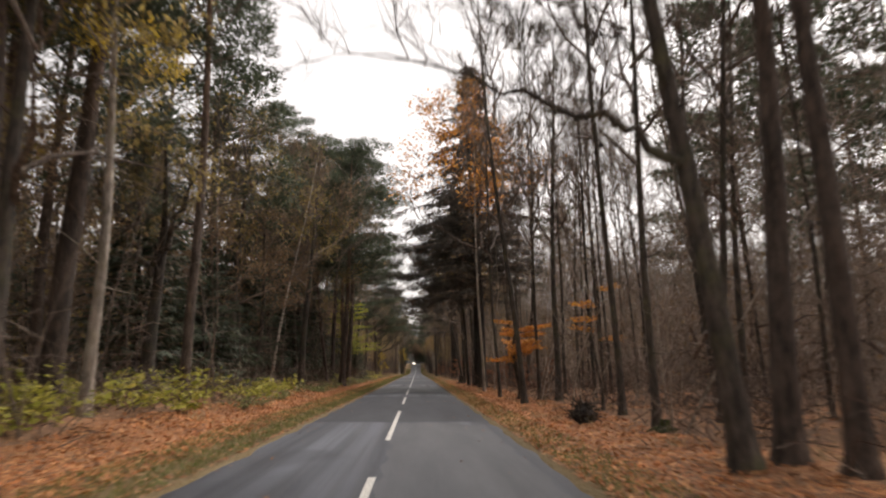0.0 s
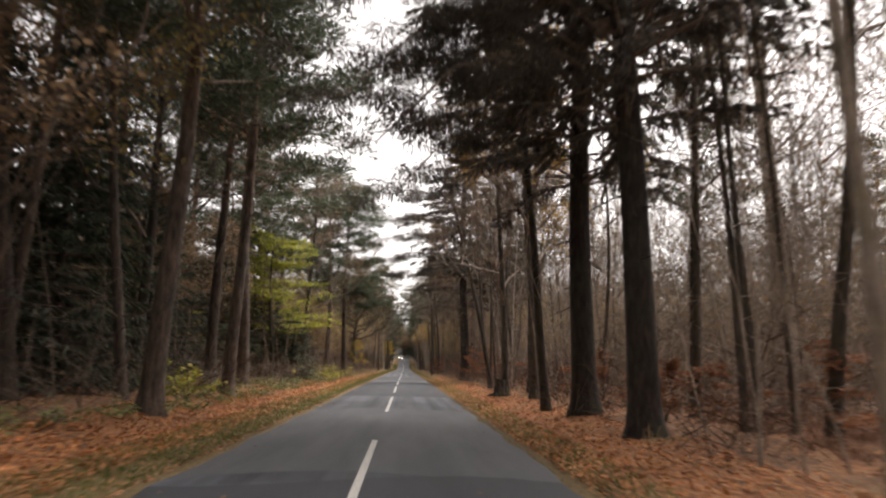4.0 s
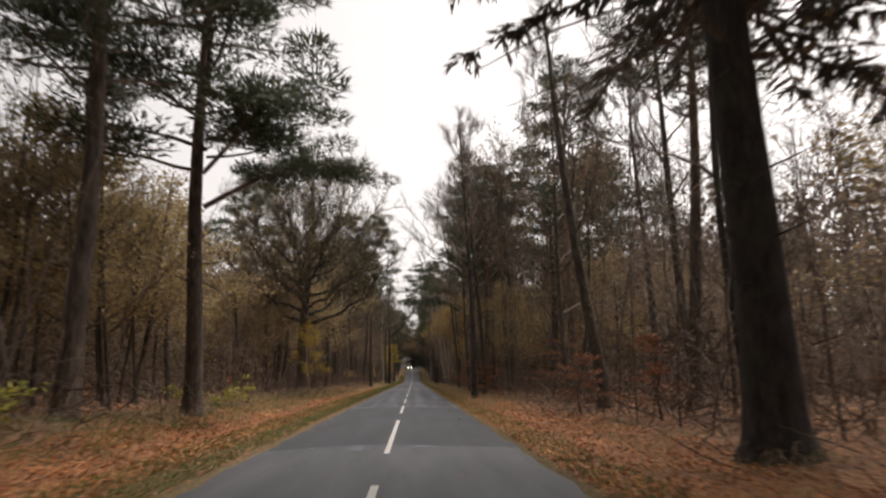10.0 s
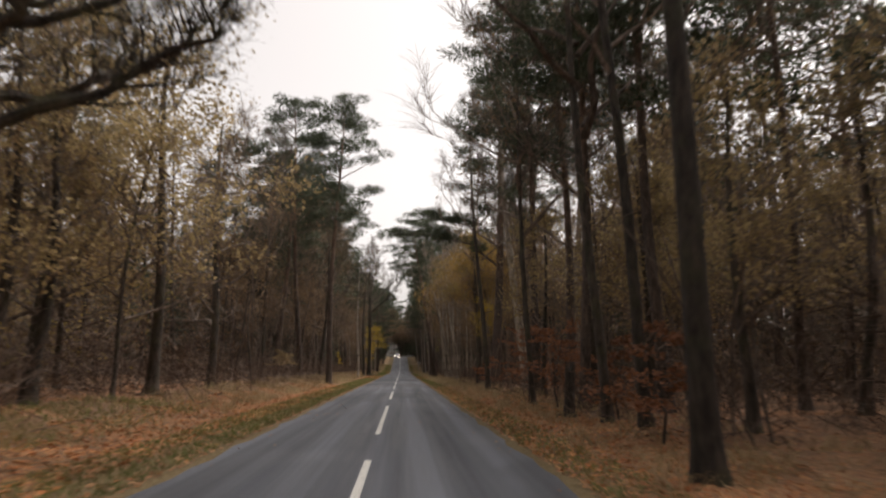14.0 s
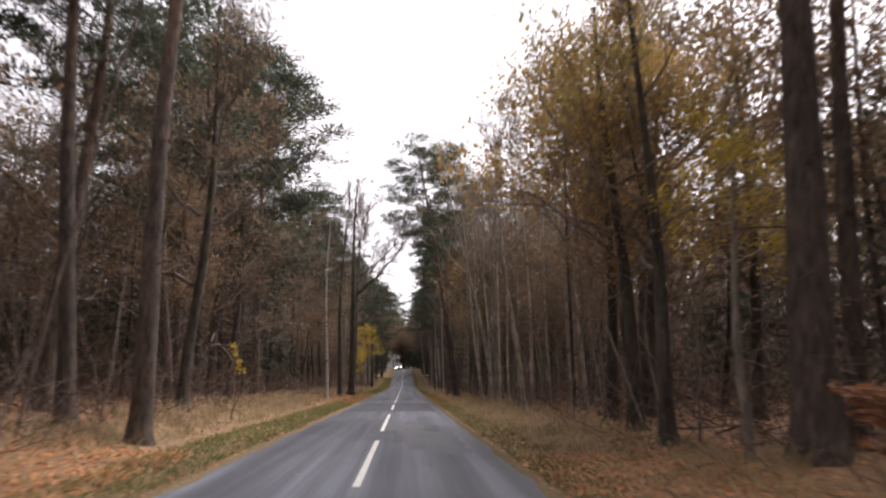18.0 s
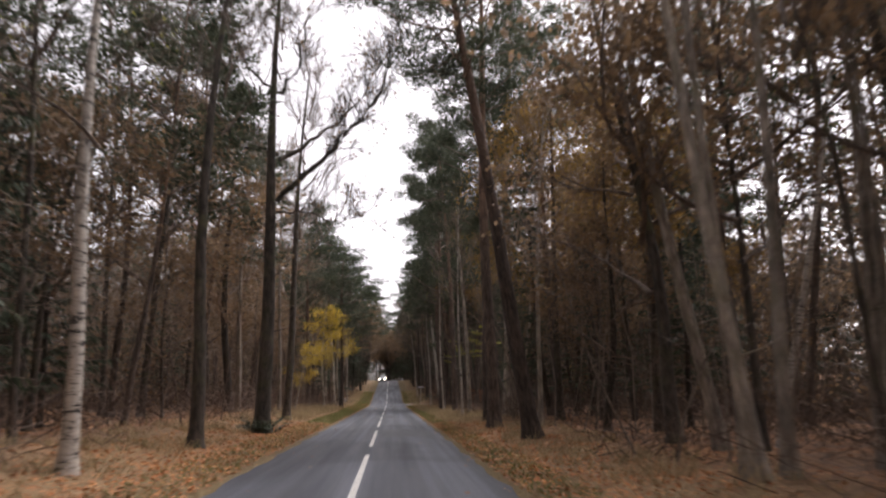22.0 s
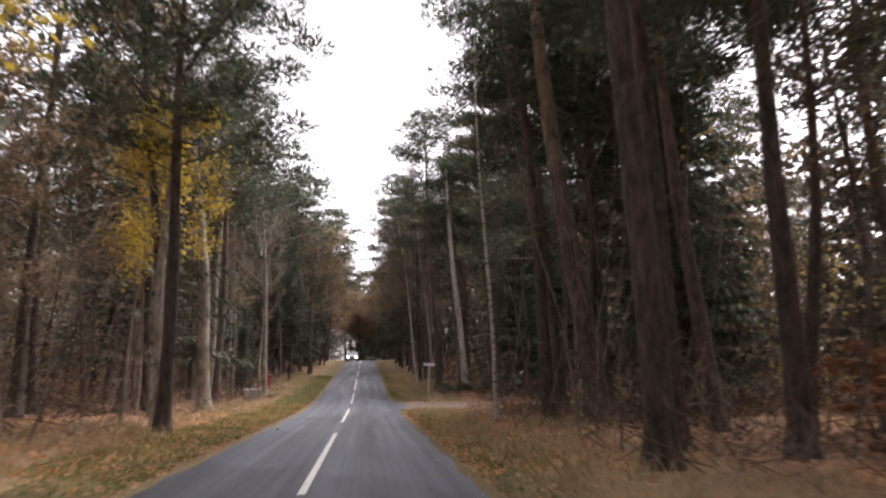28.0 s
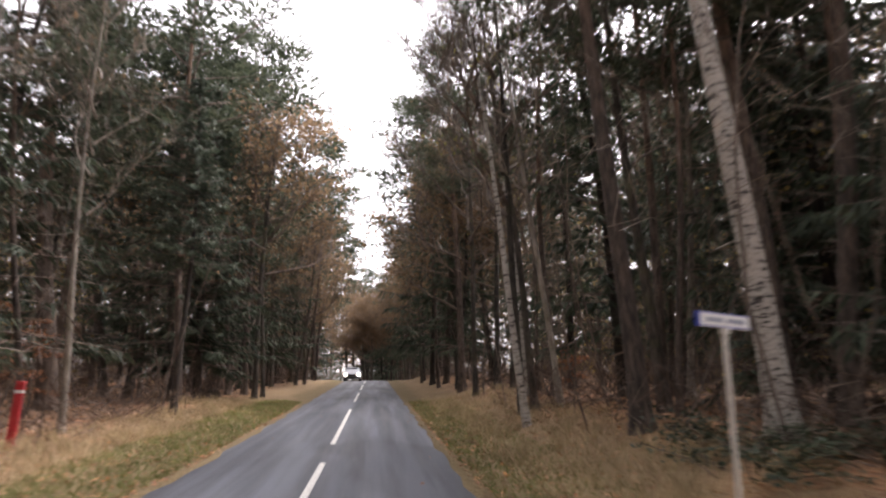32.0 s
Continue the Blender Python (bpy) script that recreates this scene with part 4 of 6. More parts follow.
tree("G", 6.4, 230.3, 0.10, 0.05, height=15)
tree("P", 5.0, 262.5, 0.24, -0.02, height=25, base=0.30, wide=0.75)
tree("P", 5.4, 269.5, 0.24, -0.01, height=25, base=0.30, wide=0.75)
tree("P", -4.7, 279.0, 0.2, 0.0, height=16.5, base=0.45, wide=1.45)
tree("P", 11.5, 288.5, 0.2, -0.03, height=20, base=0.42, wide=1.2)
tree("P", 14.6, 289.5, 0.22, -0.02, height=21, base=0.42, wide=1.2)
tree("P", 12.6, 283.6, 0.22, -0.04, height=21, base=0.45, wide=1.2)
tree("V", 6.2, 180.5, 0.16, -0.03, height=11.5, base=0.3, wide=1.1)
tree("P", 6.2, 309.6, 0.2, -0.05, height=20, base=0.5, wide=1.3)
tree("B", 5.4, 317.0, 0.12, -0.05, height=18, base=0.3, wide=1.4)
tree("W", 4.9, 314.2, 0.10, -0.13, height=14)
tree("G", 6.5, 316.7, 0.10, -0.10, height=16)
tree("B", 5.6, 328.0, 0.12, -0.03, height=17, base=0.3, wide=1.4)
tree("E", 7.4, 142.5, 0.12, 0.0, height=8)
tree("E", 9.0, 152.5, 0.12, 0.0, height=9.5)
tree("E", 7.0, 160.5, 0.12, 0.0, height=9)
tree("P", 8.4, 149.5, 0.2, -0.03, height=18, base=0.5, wide=1.25)
tree("B", 5.7, 146.5, 0.13, -0.05, height=19, base=0.35, wide=1.6)
tree("P", 7.8, 158.5, 0.22, -0.03, height=19, base=0.5, wide=1.25)
tree("B", 5.6, 156.0, 0.12, -0.04, height=18, base=0.35, wide=1.5)
tree("P", 7.4, 164.0, 0.22, -0.03, height=21, base=0.5, wide=1.2)
tree("K", 7.8, 155.0, 0.18, -0.05, height=16)
tree("P", -9.2, 212.4, 0.26, 0.0, height=22, base=0.34, wide=1.1, label="tall pine with a broad dense dark crown")
tree("P", -11.0, 208.5, 0.26, 0.0, height=22, base=0.34, wide=1.35)
tree("P", -12.5, 216.0, 0.26, 0.0, height=22, base=0.34, wide=1.3)
tree("K", -10.0, 199.0, 0.2, 0.0, height=15, base=0.2, wide=1.2)
tree("K", -12.5, 193.0, 0.2, 0.0, height=15, base=0.2, wide=1.2)
tree("P", -13.5, 203.0, 0.22, 0.0, height=19, base=0.3, wide=1.2)
tree("K", -9.0, 205.0, 0.2, 0.0, height=13, base=0.15, wide=1.2)
tree("E", -8.2, 154.0, 0.2, 0.0, height=14, base=0.25, wide=1.0)
tree("E", -10.8, 151.0, 0.2, 0.0, height=13.5, base=0.25, wide=1.0)
tree("E", -13.5, 150.0, 0.2, 0.0, height=13, base=0.25)
tree("E", -9.6, 141.5, 0.16, 0.0, height=8, base=0.2)
tree("E", -10.5, 135.5, 0.16, 0.0, height=7.5, base=0.2)
tree("E", -8.2, 146.0, 0.16, 0.0, height=8.5, base=0.2)
tree("K", -7.8, 160.0, 0.18, 0.0, height=12, base=0.2)
tree("K", -9.5, 146.5, 0.18, 0.0, height=10, base=0.15)
tree("B", -9.0, 177.0, 0.14, 0.02, height=17)
tree("K", -6.4, 188.5, 0.18, 0.02, height=14)
tree("G", -6.3, 247.0, 0.12, 0.0, height=18)
tree("G", -8.0, 243.5, 0.12, 0.0, height=18)
tree("G", -9.5, 250.0, 0.14, 0.0, height=19)
tree("G", -7.4, 257.0, 0.12, 0.0, height=17)
tree("G", -8.6, 303.0, 0.19, 0.01, height=23, base=0.6)
tree("G", -10.6, 306.0, 0.20, 0.01, height=23, base=0.6)
tree("G", -9.4, 312.0, 0.14, 0.0, height=22, base=0.6)
tree("G", -11.4, 300.0, 0.20, 0.02, height=23, base=0.6)
tree("G", -7.0, 315.0, 0.09, 0.0, height=14)
tree("G", -6.6, 308.5, 0.08, 0.02, height=13)
tree("G", -7.6, 304.5, 0.07, -0.02, height=13)
tree("G", -12.6, 309.0, 0.19, 0.0, height=23, base=0.6)
tree("S", -7.3, 306.5, 0.07, 0.0, height=5, base=0.03, label="young spruce standing among taller trunks")


def big_limb(top, points, radius, twig_count, seed, leaf_mat=None, many=5, size=0.13):
    """A long limb of its own on a tree, through the given places in the tree's own frame."""
    rng, sh = random.Random(seed), Shape()
    pts = [Vector(p) for p in points]
    fine = []
    for i in range(len(pts) - 1):
        for j in range(4):
            fine.append(pts[i].lerp(pts[i + 1], j / 4) + rnd_dir(rng) * (0.05 if i == 0 and j == 0 else 0.14))
    fine.append(pts[-1])
    k = len(fine)
    sh.tube(fine, [radius * (1 - 0.85 * i / (k - 1)) for i in range(k)], 6)
    ends = []
    for t in range(twig_count):
        i = rng.randrange(k // 3, k)
        grow(sh, fine[i], (fine[min(i + 1, k - 1)] - fine[max(i - 1, 0)]).normalized() + rnd_dir(rng, -0.2, 1.0) * 0.9, rng.uniform(0.6, 1.7), radius * 0.22, 1, rng, ends, 0.35, 0.03, 0.8, 3)
    twigs(sh, ends, rng, 6, 0.7, 0.011)
    ob = part("limb", sh.done("limb", BARK_DARK), top, "long dark limb with fine twigs")
    if leaf_mat:
        green = Shape()
        for p, d in ends:
            for t in range(many):
                green.leaf(p + rnd_dir(rng) * rng.random() * 0.6, size * rng.uniform(0.6, 1.3), rng)
        tagged(part("leaves", green.done("leaves", leaf_mat), ob), kind="stuff")


big_limb(arched, ((0.0, 0, 4.3), (-0.9, 0.0, 5.2), (-2.3, 0.1, 5.8), (-4.0, 0.2, 6.6)), 0.09, 16, 1)
big_limb(arched, ((0.0, 0, 5.4), (-0.8, -0.4, 6.3), (-2.0, -0.9, 6.8)), 0.05, 12, 2)
big_limb(forked, ((0.0, 0, 4.2), (-0.9, 0.1, 5.6), (-1.6, 0.2, 6.6), (-2.8, 0.3, 8.4)), 0.13, 22, 11, LEAF_OLIVE, 3)
big_limb(forked, ((0.0, 0, 4.6), (0.7, -0.2, 5.9), (1.1, -0.3, 7.4), (2.3, -0.4, 9.4)), 0.13, 22, 12, LEAF_OLIVE, 3)
big_limb(forked, ((-0.9, 0.1, 5.6), (-0.8, 0.4, 7.0), (-1.3, 0.6, 9.2)), 0.08, 16, 13, LEAF_OLIVE, 3)
big_limb(forked, ((0.7, -0.2, 5.9), (1.8, 0.0, 6.4), (3.0, 0.2, 7.6)), 0.07, 16, 14, LEAF_OLIVE, 3)
big_limb(limbed, ((0.1, 0, 9.1), (1.4, -0.2, 10.5), (2.9, -0.4, 11.8), (4.0, -0.5, 13.4), (5.0, -0.6, 16.0)), 0.14, 46, 3, LEAF_BROWN, 2)
big_limb(limbed, ((0.1, 0, 10.9), (1.6, 0.4, 12.1), (3.2, 0.7, 13.7), (4.2, 0.9, 15.8)), 0.10, 36, 4, LEAF_BROWN, 2)
big_limb(limbed, ((0.1, 0, 11.0), (-0.8, 0.2, 11.4), (-1.9, 0.3, 11.7), (-3.0, 0.5, 12.6)), 0.06, 20, 5, LEAF_BROWN, 2)
big_limb(limbed, ((0.1, 0, 13.8), (-0.7, 0.2, 14.3), (-1.6, 0.3, 15.3), (-2.4, 0.4, 17.2)), 0.08, 22, 6, LEAF_BROWN, 2)
big_limb(limbed, ((0.1, 0, 13.8), (0.6, 0.2, 15.2), (0.9, 0.3, 17.0), (1.7, 0.4, 19.0)), 0.08, 22, 7, LEAF_BROWN, 2)
big_limb(limbed, ((0.1, 0, 8.6), (1.0, -0.3, 8.7), (2.4, -0.5, 8.2), (3.4, -0.6, 8.4)), 0.05, 18, 8, LEAF_BROWN, 2)
for k in range(28):
    # limbs from along the upper trunk that arch out into a round, open dome
    a, up = k * 2.4, (k + 0.5) / 28
    wide_x, wide_y = 5.7 * math.sqrt(1 - up * up), 5.0 * math.sqrt(1 - up * up)
    z0, z1 = 4.2 + 6.6 * up, 8.2 + 8.2 * up
    big_limb(oak, ((0.0, 0, z0), (wide_x * 0.34 * math.cos(a), wide_y * 0.34 * math.sin(a), z0 + (z1 - z0) * 0.16), (wide_x * 0.74 * math.cos(a), wide_y * 0.74 * math.sin(a), z0 + (z1 - z0) * 0.50), (wide_x * math.cos(a), wide_y * math.sin(a), z1)),
             0.14 - 0.06 * up, 38, 60 + k, LEAF_BEIGE, 4, 0.09)


def bough(top, points, radius, pads, seed, mat=None, hang=0.0):
    """A long pine bough of its own, set with flat pads of needles."""
    rng, wood, green = random.Random(seed), Shape(), Shape()
    pts = [Vector(p) for p in points]
    k = len(pts)
    wood.tube(pts, [radius * (1 - 0.8 * i / (k - 1)) for i in range(k)], 6)
    for t in range(pads):
        u = rng.uniform(0.3, 1.0) * (k - 1)
        i = min(int(u), k - 2)
        p = pts[i].lerp(pts[i + 1], u - i)
        cen = p + rnd_dir(rng, -0.35, 0.35) * rng.uniform(0.3, 1.5)
        wood.blade(p, (cen - p).normalized(), (cen - p).length, 0.03, rng)
        for q in range(230):
            o = rnd_dir(rng)
            o = Vector((o.x * 0.6, o.y * 0.6, o.z * 0.2)) * rng.random() ** 0.4
            o.z -= hang * rng.random()
            green.blade(cen + o, (o.normalized() + Vector((0, 0, 0.3 - hang)) + rnd_dir(rng) * 0.6).normalized(), rng.uniform(0.14, 0.28), 0.038, rng)
    ob = part("bough", wood.done("bough", TWIG), top, "long bough reaching over the road")
    tagged(part("needles", green.done("needles", mat or NEEDLE_PINE), ob), kind="stuff")


bough(great_pine, ((0, 0, 8.2), (-2.0, -0.3, 9.6), (-4.6, -0.5, 10.2), (-7.6, -0.6, 10.0)), 0.10, 30, 1)
bough(great_pine, ((0, 0, 9.6), (-2.2, 0.8, 11.2), (-5.0, 1.2, 12.0)), 0.09, 24, 2)
bough(bent_pine, ((0, 0, 6.4), (1.6, 0.2, 7.4), (3.6, 0.4, 8.0), (5.2, 0.5, 7.8)), 0.09, 26, 3)
bough(bent_pine, ((0, 0, 7.6), (1.6, -0.8, 9.0), (3.6, -1.2, 9.8)), 0.08, 22, 4)
for k, (z, reach, aside) in enumerate(((9.5, 6.6, -0.8), (11.2, 7.4, 0.6), (13.0, 7.8, -0.3), (15.0, 7.0, 0.9), (17.0, 6.0, -0.6))):
    bough(great_fir, ((0, 0, z), (-reach * 0.3, aside * 0.3, z + 0.9), (-reach * 0.7, aside * 0.7, z + 1.2), (-reach, aside, z + 0.5)), 0.09, 22, 30 + k, NEEDLE_FIR, 0.35)
for k, (z, reach, aside) in enumerate(((7.6, 5.6, -0.9), (9.0, 6.6, 0.5), (10.6, 6.8, -0.4), (12.4, 6.2, 0.3))):
    bough(near_fir, ((0, 0, z), (-reach * 0.3, aside * 0.3, z + 0.9), (-reach * 0.7, aside * 0.7, z + 0.3), (-reach, aside, z - 1.5)), 0.08, 20, 40 + k, NEEDLE_FIR, 0.4)
for k, (z, reach, aside) in enumerate(((8.2, 5.6, 0.9), (10.4, 6.4, -0.5), (12.8, 6.0, 0.4))):
    bough(second_fir, ((0, 0, z), (-reach * 0.3, aside * 0.3, z + 0.9), (-reach * 0.7, aside * 0.7, z + 0.3), (-reach, aside, z - 1.5)), 0.08, 20, 50 + k, NEEDLE_FIR, 0.4)

# ---- woods behind the roadside trees ----
FAR = {"P": ("pine_far", 0.45), "S": ("spruce_far", 0.12), "B": ("bare_far", 0.35), "K": ("oak_far", 0.28), "E": ("beige_far", 0.2)}
FAR_STEMS = {}


def far_tree(kind, x, y, rng):
    """A tree further in, on shared meshes; a small letter makes it a low young one."""
    if -13 < x < -4 and 156 < y < 174.5:
        return
    young = 0.62 if kind.islower() else 1.0
    kind = kind.upper()
    name, mat, _, _, h0, text = KINDS[kind]
    cr, bare = FAR[kind]
    v = rng.randrange(3)
    if (kind, v) not in FAR_STEMS:
        FAR_STEMS[kind, v] = stem("trunk", h0, 0.12 + 0.05 * v if kind != "B" else 0.08 + 0.03 * v, mat, 900 + v, 0.1, 6)
    s = rng.uniform(0.78, 1.1) * young
    fat = rng.uniform(1.0, 1.3)
    top = tagged(new(name), text, "tree", "trees in the wood")
    part("trunk", FAR_STEMS[kind, v], top)
    wood, green = crown(cr, v)
    q = h0 * (1 - bare) / 10
    m = Matrix.LocRotScale((0, 0, h0 * bare), Euler((0, 0, rng.uniform(0, 6.28))), (q * fat, q * fat, q))
    for me, nm in ((wood, "branchwork"), (green, "crown")):
        if me:
            tagged(part(nm, me, top), kind="stuff").matrix_basis = m
    top.matrix_basis = Matrix.LocRotScale((x, y, float(ground_z(x, y))), Euler((rng.uniform(-0.09, 0.09), rng.uniform(-0.09, 0.09), rng.uniform(0, 6.28))), (s, s, s))


rng = random.Random(77)
# stretches: from, to, side, kinds by weight, trees for each 10 m
STANDS = (
    (-10, 66, 1, "BBBBBPP", 5.5), (-10, 66, -1, "PsPskKsk", 9.0),
    (66, 96, 1, "BBBBBPB", 4.5), (96, 130, 1, "BBeBbeB", 5.5), (66, 104, -1, "pkksk", 5.5), (104, 132, -1, "eeeeb", 17.0),
    (130, 165, 1, "eeBBeP", 8.0), (132, 165, -1, "keekee", 10.0), (165, 200, -1, "kBPskBK", 8.0),
    (165, 226, 1, "PsKkKBk", 9.5), (226, 262, 1, "PkBSkKB", 9.0), (262, 292, 1, "SPsBSk", 9.0), (200, 238, -1, "PsKPsBK", 11.0), (238, 290, -1, "PkKbkBs", 9.5),
    (303, 400, 1, "PSSPPK", 7.0), (290, 400, -1, "PSPSPK", 8.0),
)
for y0, y1, sd, kinds, dens in STANDS:
    for k in range(int((y1 - y0) / 10 * dens)):
        x = sd * (9.5 + 28 * rng.random() ** 1.1)
        y = rng.uniform(y0, y1)
        if sd > 0 and abs(y - TRACK) < 7 or sd < 0 and 98 < y < 138 and x > (-11 if y < 112 else -16):
            continue
        far_tree(rng.choice(kinds), x, y, rng)
# the avenue up the hill and past its crest
for k in range(40):
    y = 326 + k * 2.4 + rng.uniform(-1.2, 1.2)
    for sd in (-1, 1):
        far_tree(rng.choice("PSPKKB" if y < 400 else "PKSK"), float(centre(y)) + sd * rng.uniform(4.8, 8.5), y, rng)
# the wood goes on far in on both sides
for k in range(180):
    far_tree(rng.choice("PSPSB"), rng.choice((-1, 1)) * rng.uniform(39, 84), rng.uniform(-40, 400), rng)
# where the road dips out of sight the wood closes behind it
for k in range(46):
    x, y = rng.uniform(-1.5, 13), rng.uniform(402, 432)
    far_tree(rng.choice("SPKKSK"), x, y, rng)
for k in range(22):
    far_tree(rng.choice("SPKK"), rng.uniform(-26, -4), rng.uniform(438, 462), rng)
# young oaks come close to the road on one side
for k in range(22):
    far_tree(rng.choice("eeeb"), rng.uniform(-15, -9.3), rng.uniform(104, 125), rng)
# more trees close along the road, where the wood stands thick
for y0, y1, sd, kinds, many in ((2, 60, -1, "kPkb", 7), (40, 66, 1, "BB", 3), (144, 170, -1, "kekB", 8), (128, 172, 1, "PBeB", 8), (172, 228, -1, "PkkB", 9),
                                (180, 226, 1, "kkBKB", 13), (226, 288, -1, "PKkb", 9), (228, 290, 1, "PskBs", 11), (284, 330, -1, "PSPB", 9), (306, 330, 1, "PSP", 6)):
    for k in range(many):
        y = y0 + (y1 - y0) * (k + rng.random()) / many
        far_tree(rng.choice(kinds.replace("G", "B")), sd * rng.uniform(7.6, 12.5), y, rng)


# ---- thin stems and brushwood, too many to count ----
def thicket(y0, y1, sd, count, rng):
    sh = Shape()
    for k in range(count):
        x, y = sd * (5.8 + 22 * rng.random() ** 1.25), rng.uniform(y0, y1)
        if sd > 0 and abs(y - TRACK) < 6.5:
            continue
        p = Vector((x, y, float(ground_z(x, y)) - 0.1))
        h, r = rng.uniform(4, 15), rng.uniform(0.014, 0.042)
        lean = Vector((rng.uniform(-0.3, 0.3), rng.uniform(-0.3, 0.3), 1))
        pts, dd = limb(sh, p, lean, h, r, rng, 5, 0.2, 0.03, 4)
        for t in range(18):
            u = rng.uniform(0.15, 1)
            i = min(int(u * 5), 4)
            q = pts[i].lerp(pts[i + 1], u * 5 - i)
            sh.blade(q, rnd_dir(rng, 0.1, 0.9), rng.uniform(0.5, 1.8), 0.018, rng, rng.uniform(-0.1, 0.2))
    return sh


def brush(y0, y1, sd, count, rng):
    sh = Shape()
    for k in range(count):
        x, y = sd * (5.6 + 18 * rng.random() ** 1.3), rng.uniform(y0, y1)
        if sd > 0 and abs(y - TRACK) < 6.5:
            continue
        p = Vector((x, y, float(ground_z(x, y)) - 0.05))
        tall = rng.uniform(0.6, 2.4)
        for t in range(26):
            o = p + Vector((rng.uniform(-0.9, 0.9), rng.uniform(-0.9, 0.9), rng.uniform(0, 0.5) * tall))
            sh.blade(o, rnd_dir(rng, 0.15, 0.95), tall * rng.uniform(0.4, 0.9), 0.02, rng, rng.uniform(0, 0.35))
    return sh


rng = random.Random(5)
for k in range(-1, 15):
    for sd in (-1, 1):
        y0 = k * 30
        far = k > 10
        ob = new("thin_stems", thicket(y0, y0 + 30, sd, 40 if far else 60 if sd < 0 else 95, rng).done("thin_stems", TWIG_PALE if sd > 0 and k in (0, 1, 2, 6, 7) else TWIG))
        tagged(ob, "thicket of thin leafless saplings in the wood", "saplings", "", "stuff")
        ob = new("brushwood", brush(y0, y0 + 30, sd, 60 if far else 150, rng).done("brushwood", BRUSH))
        tagged(ob, "tangle of brown brushwood on the forest floor", "brushwood", "", "stuff")


# ---- the depth of the wood: masses of twigs and withered leaves between the trees ----
def ribbons(name, P, D, L, W, bend, mat, seed):
    """Many thin bent blades in one mesh: feet P, ways D, lengths L, widths W."""
    rg = np.random.RandomState(seed)
    k = len(P)
    side_v = np.cross(D, rg.normal(size=(k, 3)))
    side_v /= np.linalg.norm(side_v, axis=1)[:, None] + 1e-9
    side_v *= (np.asarray(W) / 2)[:, None]
    mid = P + D * (L * 0.55)[:, None]
    tip = P + D * L[:, None]
    tip[:, 2] -= bend * L
    v = np.stack([P - side_v, P + side_v, mid + side_v * 0.7, mid - side_v * 0.7, tip], 1).reshape(-1, 3)
    f = []
    for i in range(0, 5 * k, 5):
        f += [(i, i + 1, i + 2, i + 3), (i + 3, i + 2, i + 4)]
    return mesh(name, v.tolist(), f, mat)


def flakes(name, P, size, mat, seed, flat=0.0):
    """Many small leaves in one mesh."""
    rg = np.random.RandomState(seed)
    k = len(P)
    d = rg.normal(size=(k, 3))
    d[:, 2] *= 1 - flat
    d /= np.linalg.norm(d, axis=1)[:, None]
    up = rg.normal(size=(k, 3)) * (1 - flat * 0.75)
    up[:, 2] += 2.0 * flat
    a = np.cross(d, up)
    a /= np.linalg.norm(a, axis=1)[:, None] + 1e-9
    s = np.asarray(size)[:, None]
    v = np.stack([P - d * s * 0.5, P + a * s * 0.33, P + d * s * 0.5, P - a * s * 0.33], 1).reshape(-1, 3)
    return mesh(name, v.tolist(), [(i, i + 1, i + 2, i + 3) for i in range(0, 4 * k, 4)], mat)


def ways(rg, k, lo, hi):
    az, z = rg.uniform(0, 6.283, k), rg.uniform(lo, hi, k)
    r = np.sqrt(1 - z * z)
    return np.stack([r * np.cos(az), r * np.sin(az), z], 1)


def off_track(P):
    return P[~((P[:, 0] > 0) & (np.abs(P[:, 1] - TRACK) < 3.75))]


def clumped(rg, k, y0, y1, sd, near, deep, top, low=0.0):
    """Points gathered in clumps through the wood."""
    c = max(4, k // 60)
    cx, cy = near + (deep - near) * rg.rand(c) ** 0.8, rg.uniform(y0, y1, c)
    cz = low + (top - low) * rg.rand(c) ** 1.2
    i = rg.randint(0, c, k)
    P = np.stack([sd * (cx[i] + rg.normal(size=k) * 0.9), cy[i] + rg.normal(size=k) * 0.9, cz[i] + rg.normal(size=k) * 0.7], 1)
    P[:, 2] = np.maximum(P[:, 2], 0.05) + ground_z(P[:, 0], P[:, 1])
    return off_track(P[np.abs(P[:, 0]) > near - 0.8])


# from, to, side, top of the leaf mass, leaf colours, how many for each metre
MASSES = (
    (-10, 64, 1, 6.5, LEAF_BROWN, 110), (-10, 64, -1, 10, LEAF_OLIVE, 300),
    (64, 96, 1, 8, LEAF_BROWN, 170), (64, 96, -1, 8, LEAF_OLIVE, 260),
    (96, 132, 1, 8, LEAF_BROWN, 150), (96, 134, -1, 9.5, LEAF_BROWN, 560), (262, 293, 1, 11, LEAF_OLIVE, 200),
    (132, 170, 1, 9, LEAF_BROWN, 280), (132, 164, -1, 8, LEAF_OLIVE, 300), (164, 200, -1, 10, LEAF_BROWN, 280),
    (170, 226, 1, 11, LEAF_BROWN, 240), (226, 292, 1, 9, LEAF_BROWN, 200), (200, 290, -1, 9, LEAF_BROWN, 230),
    (304, 400, 1, 11, LEAF_OLIVE, 200), (290, 400, -1, 12, LEAF_OLIVE, 130),
)
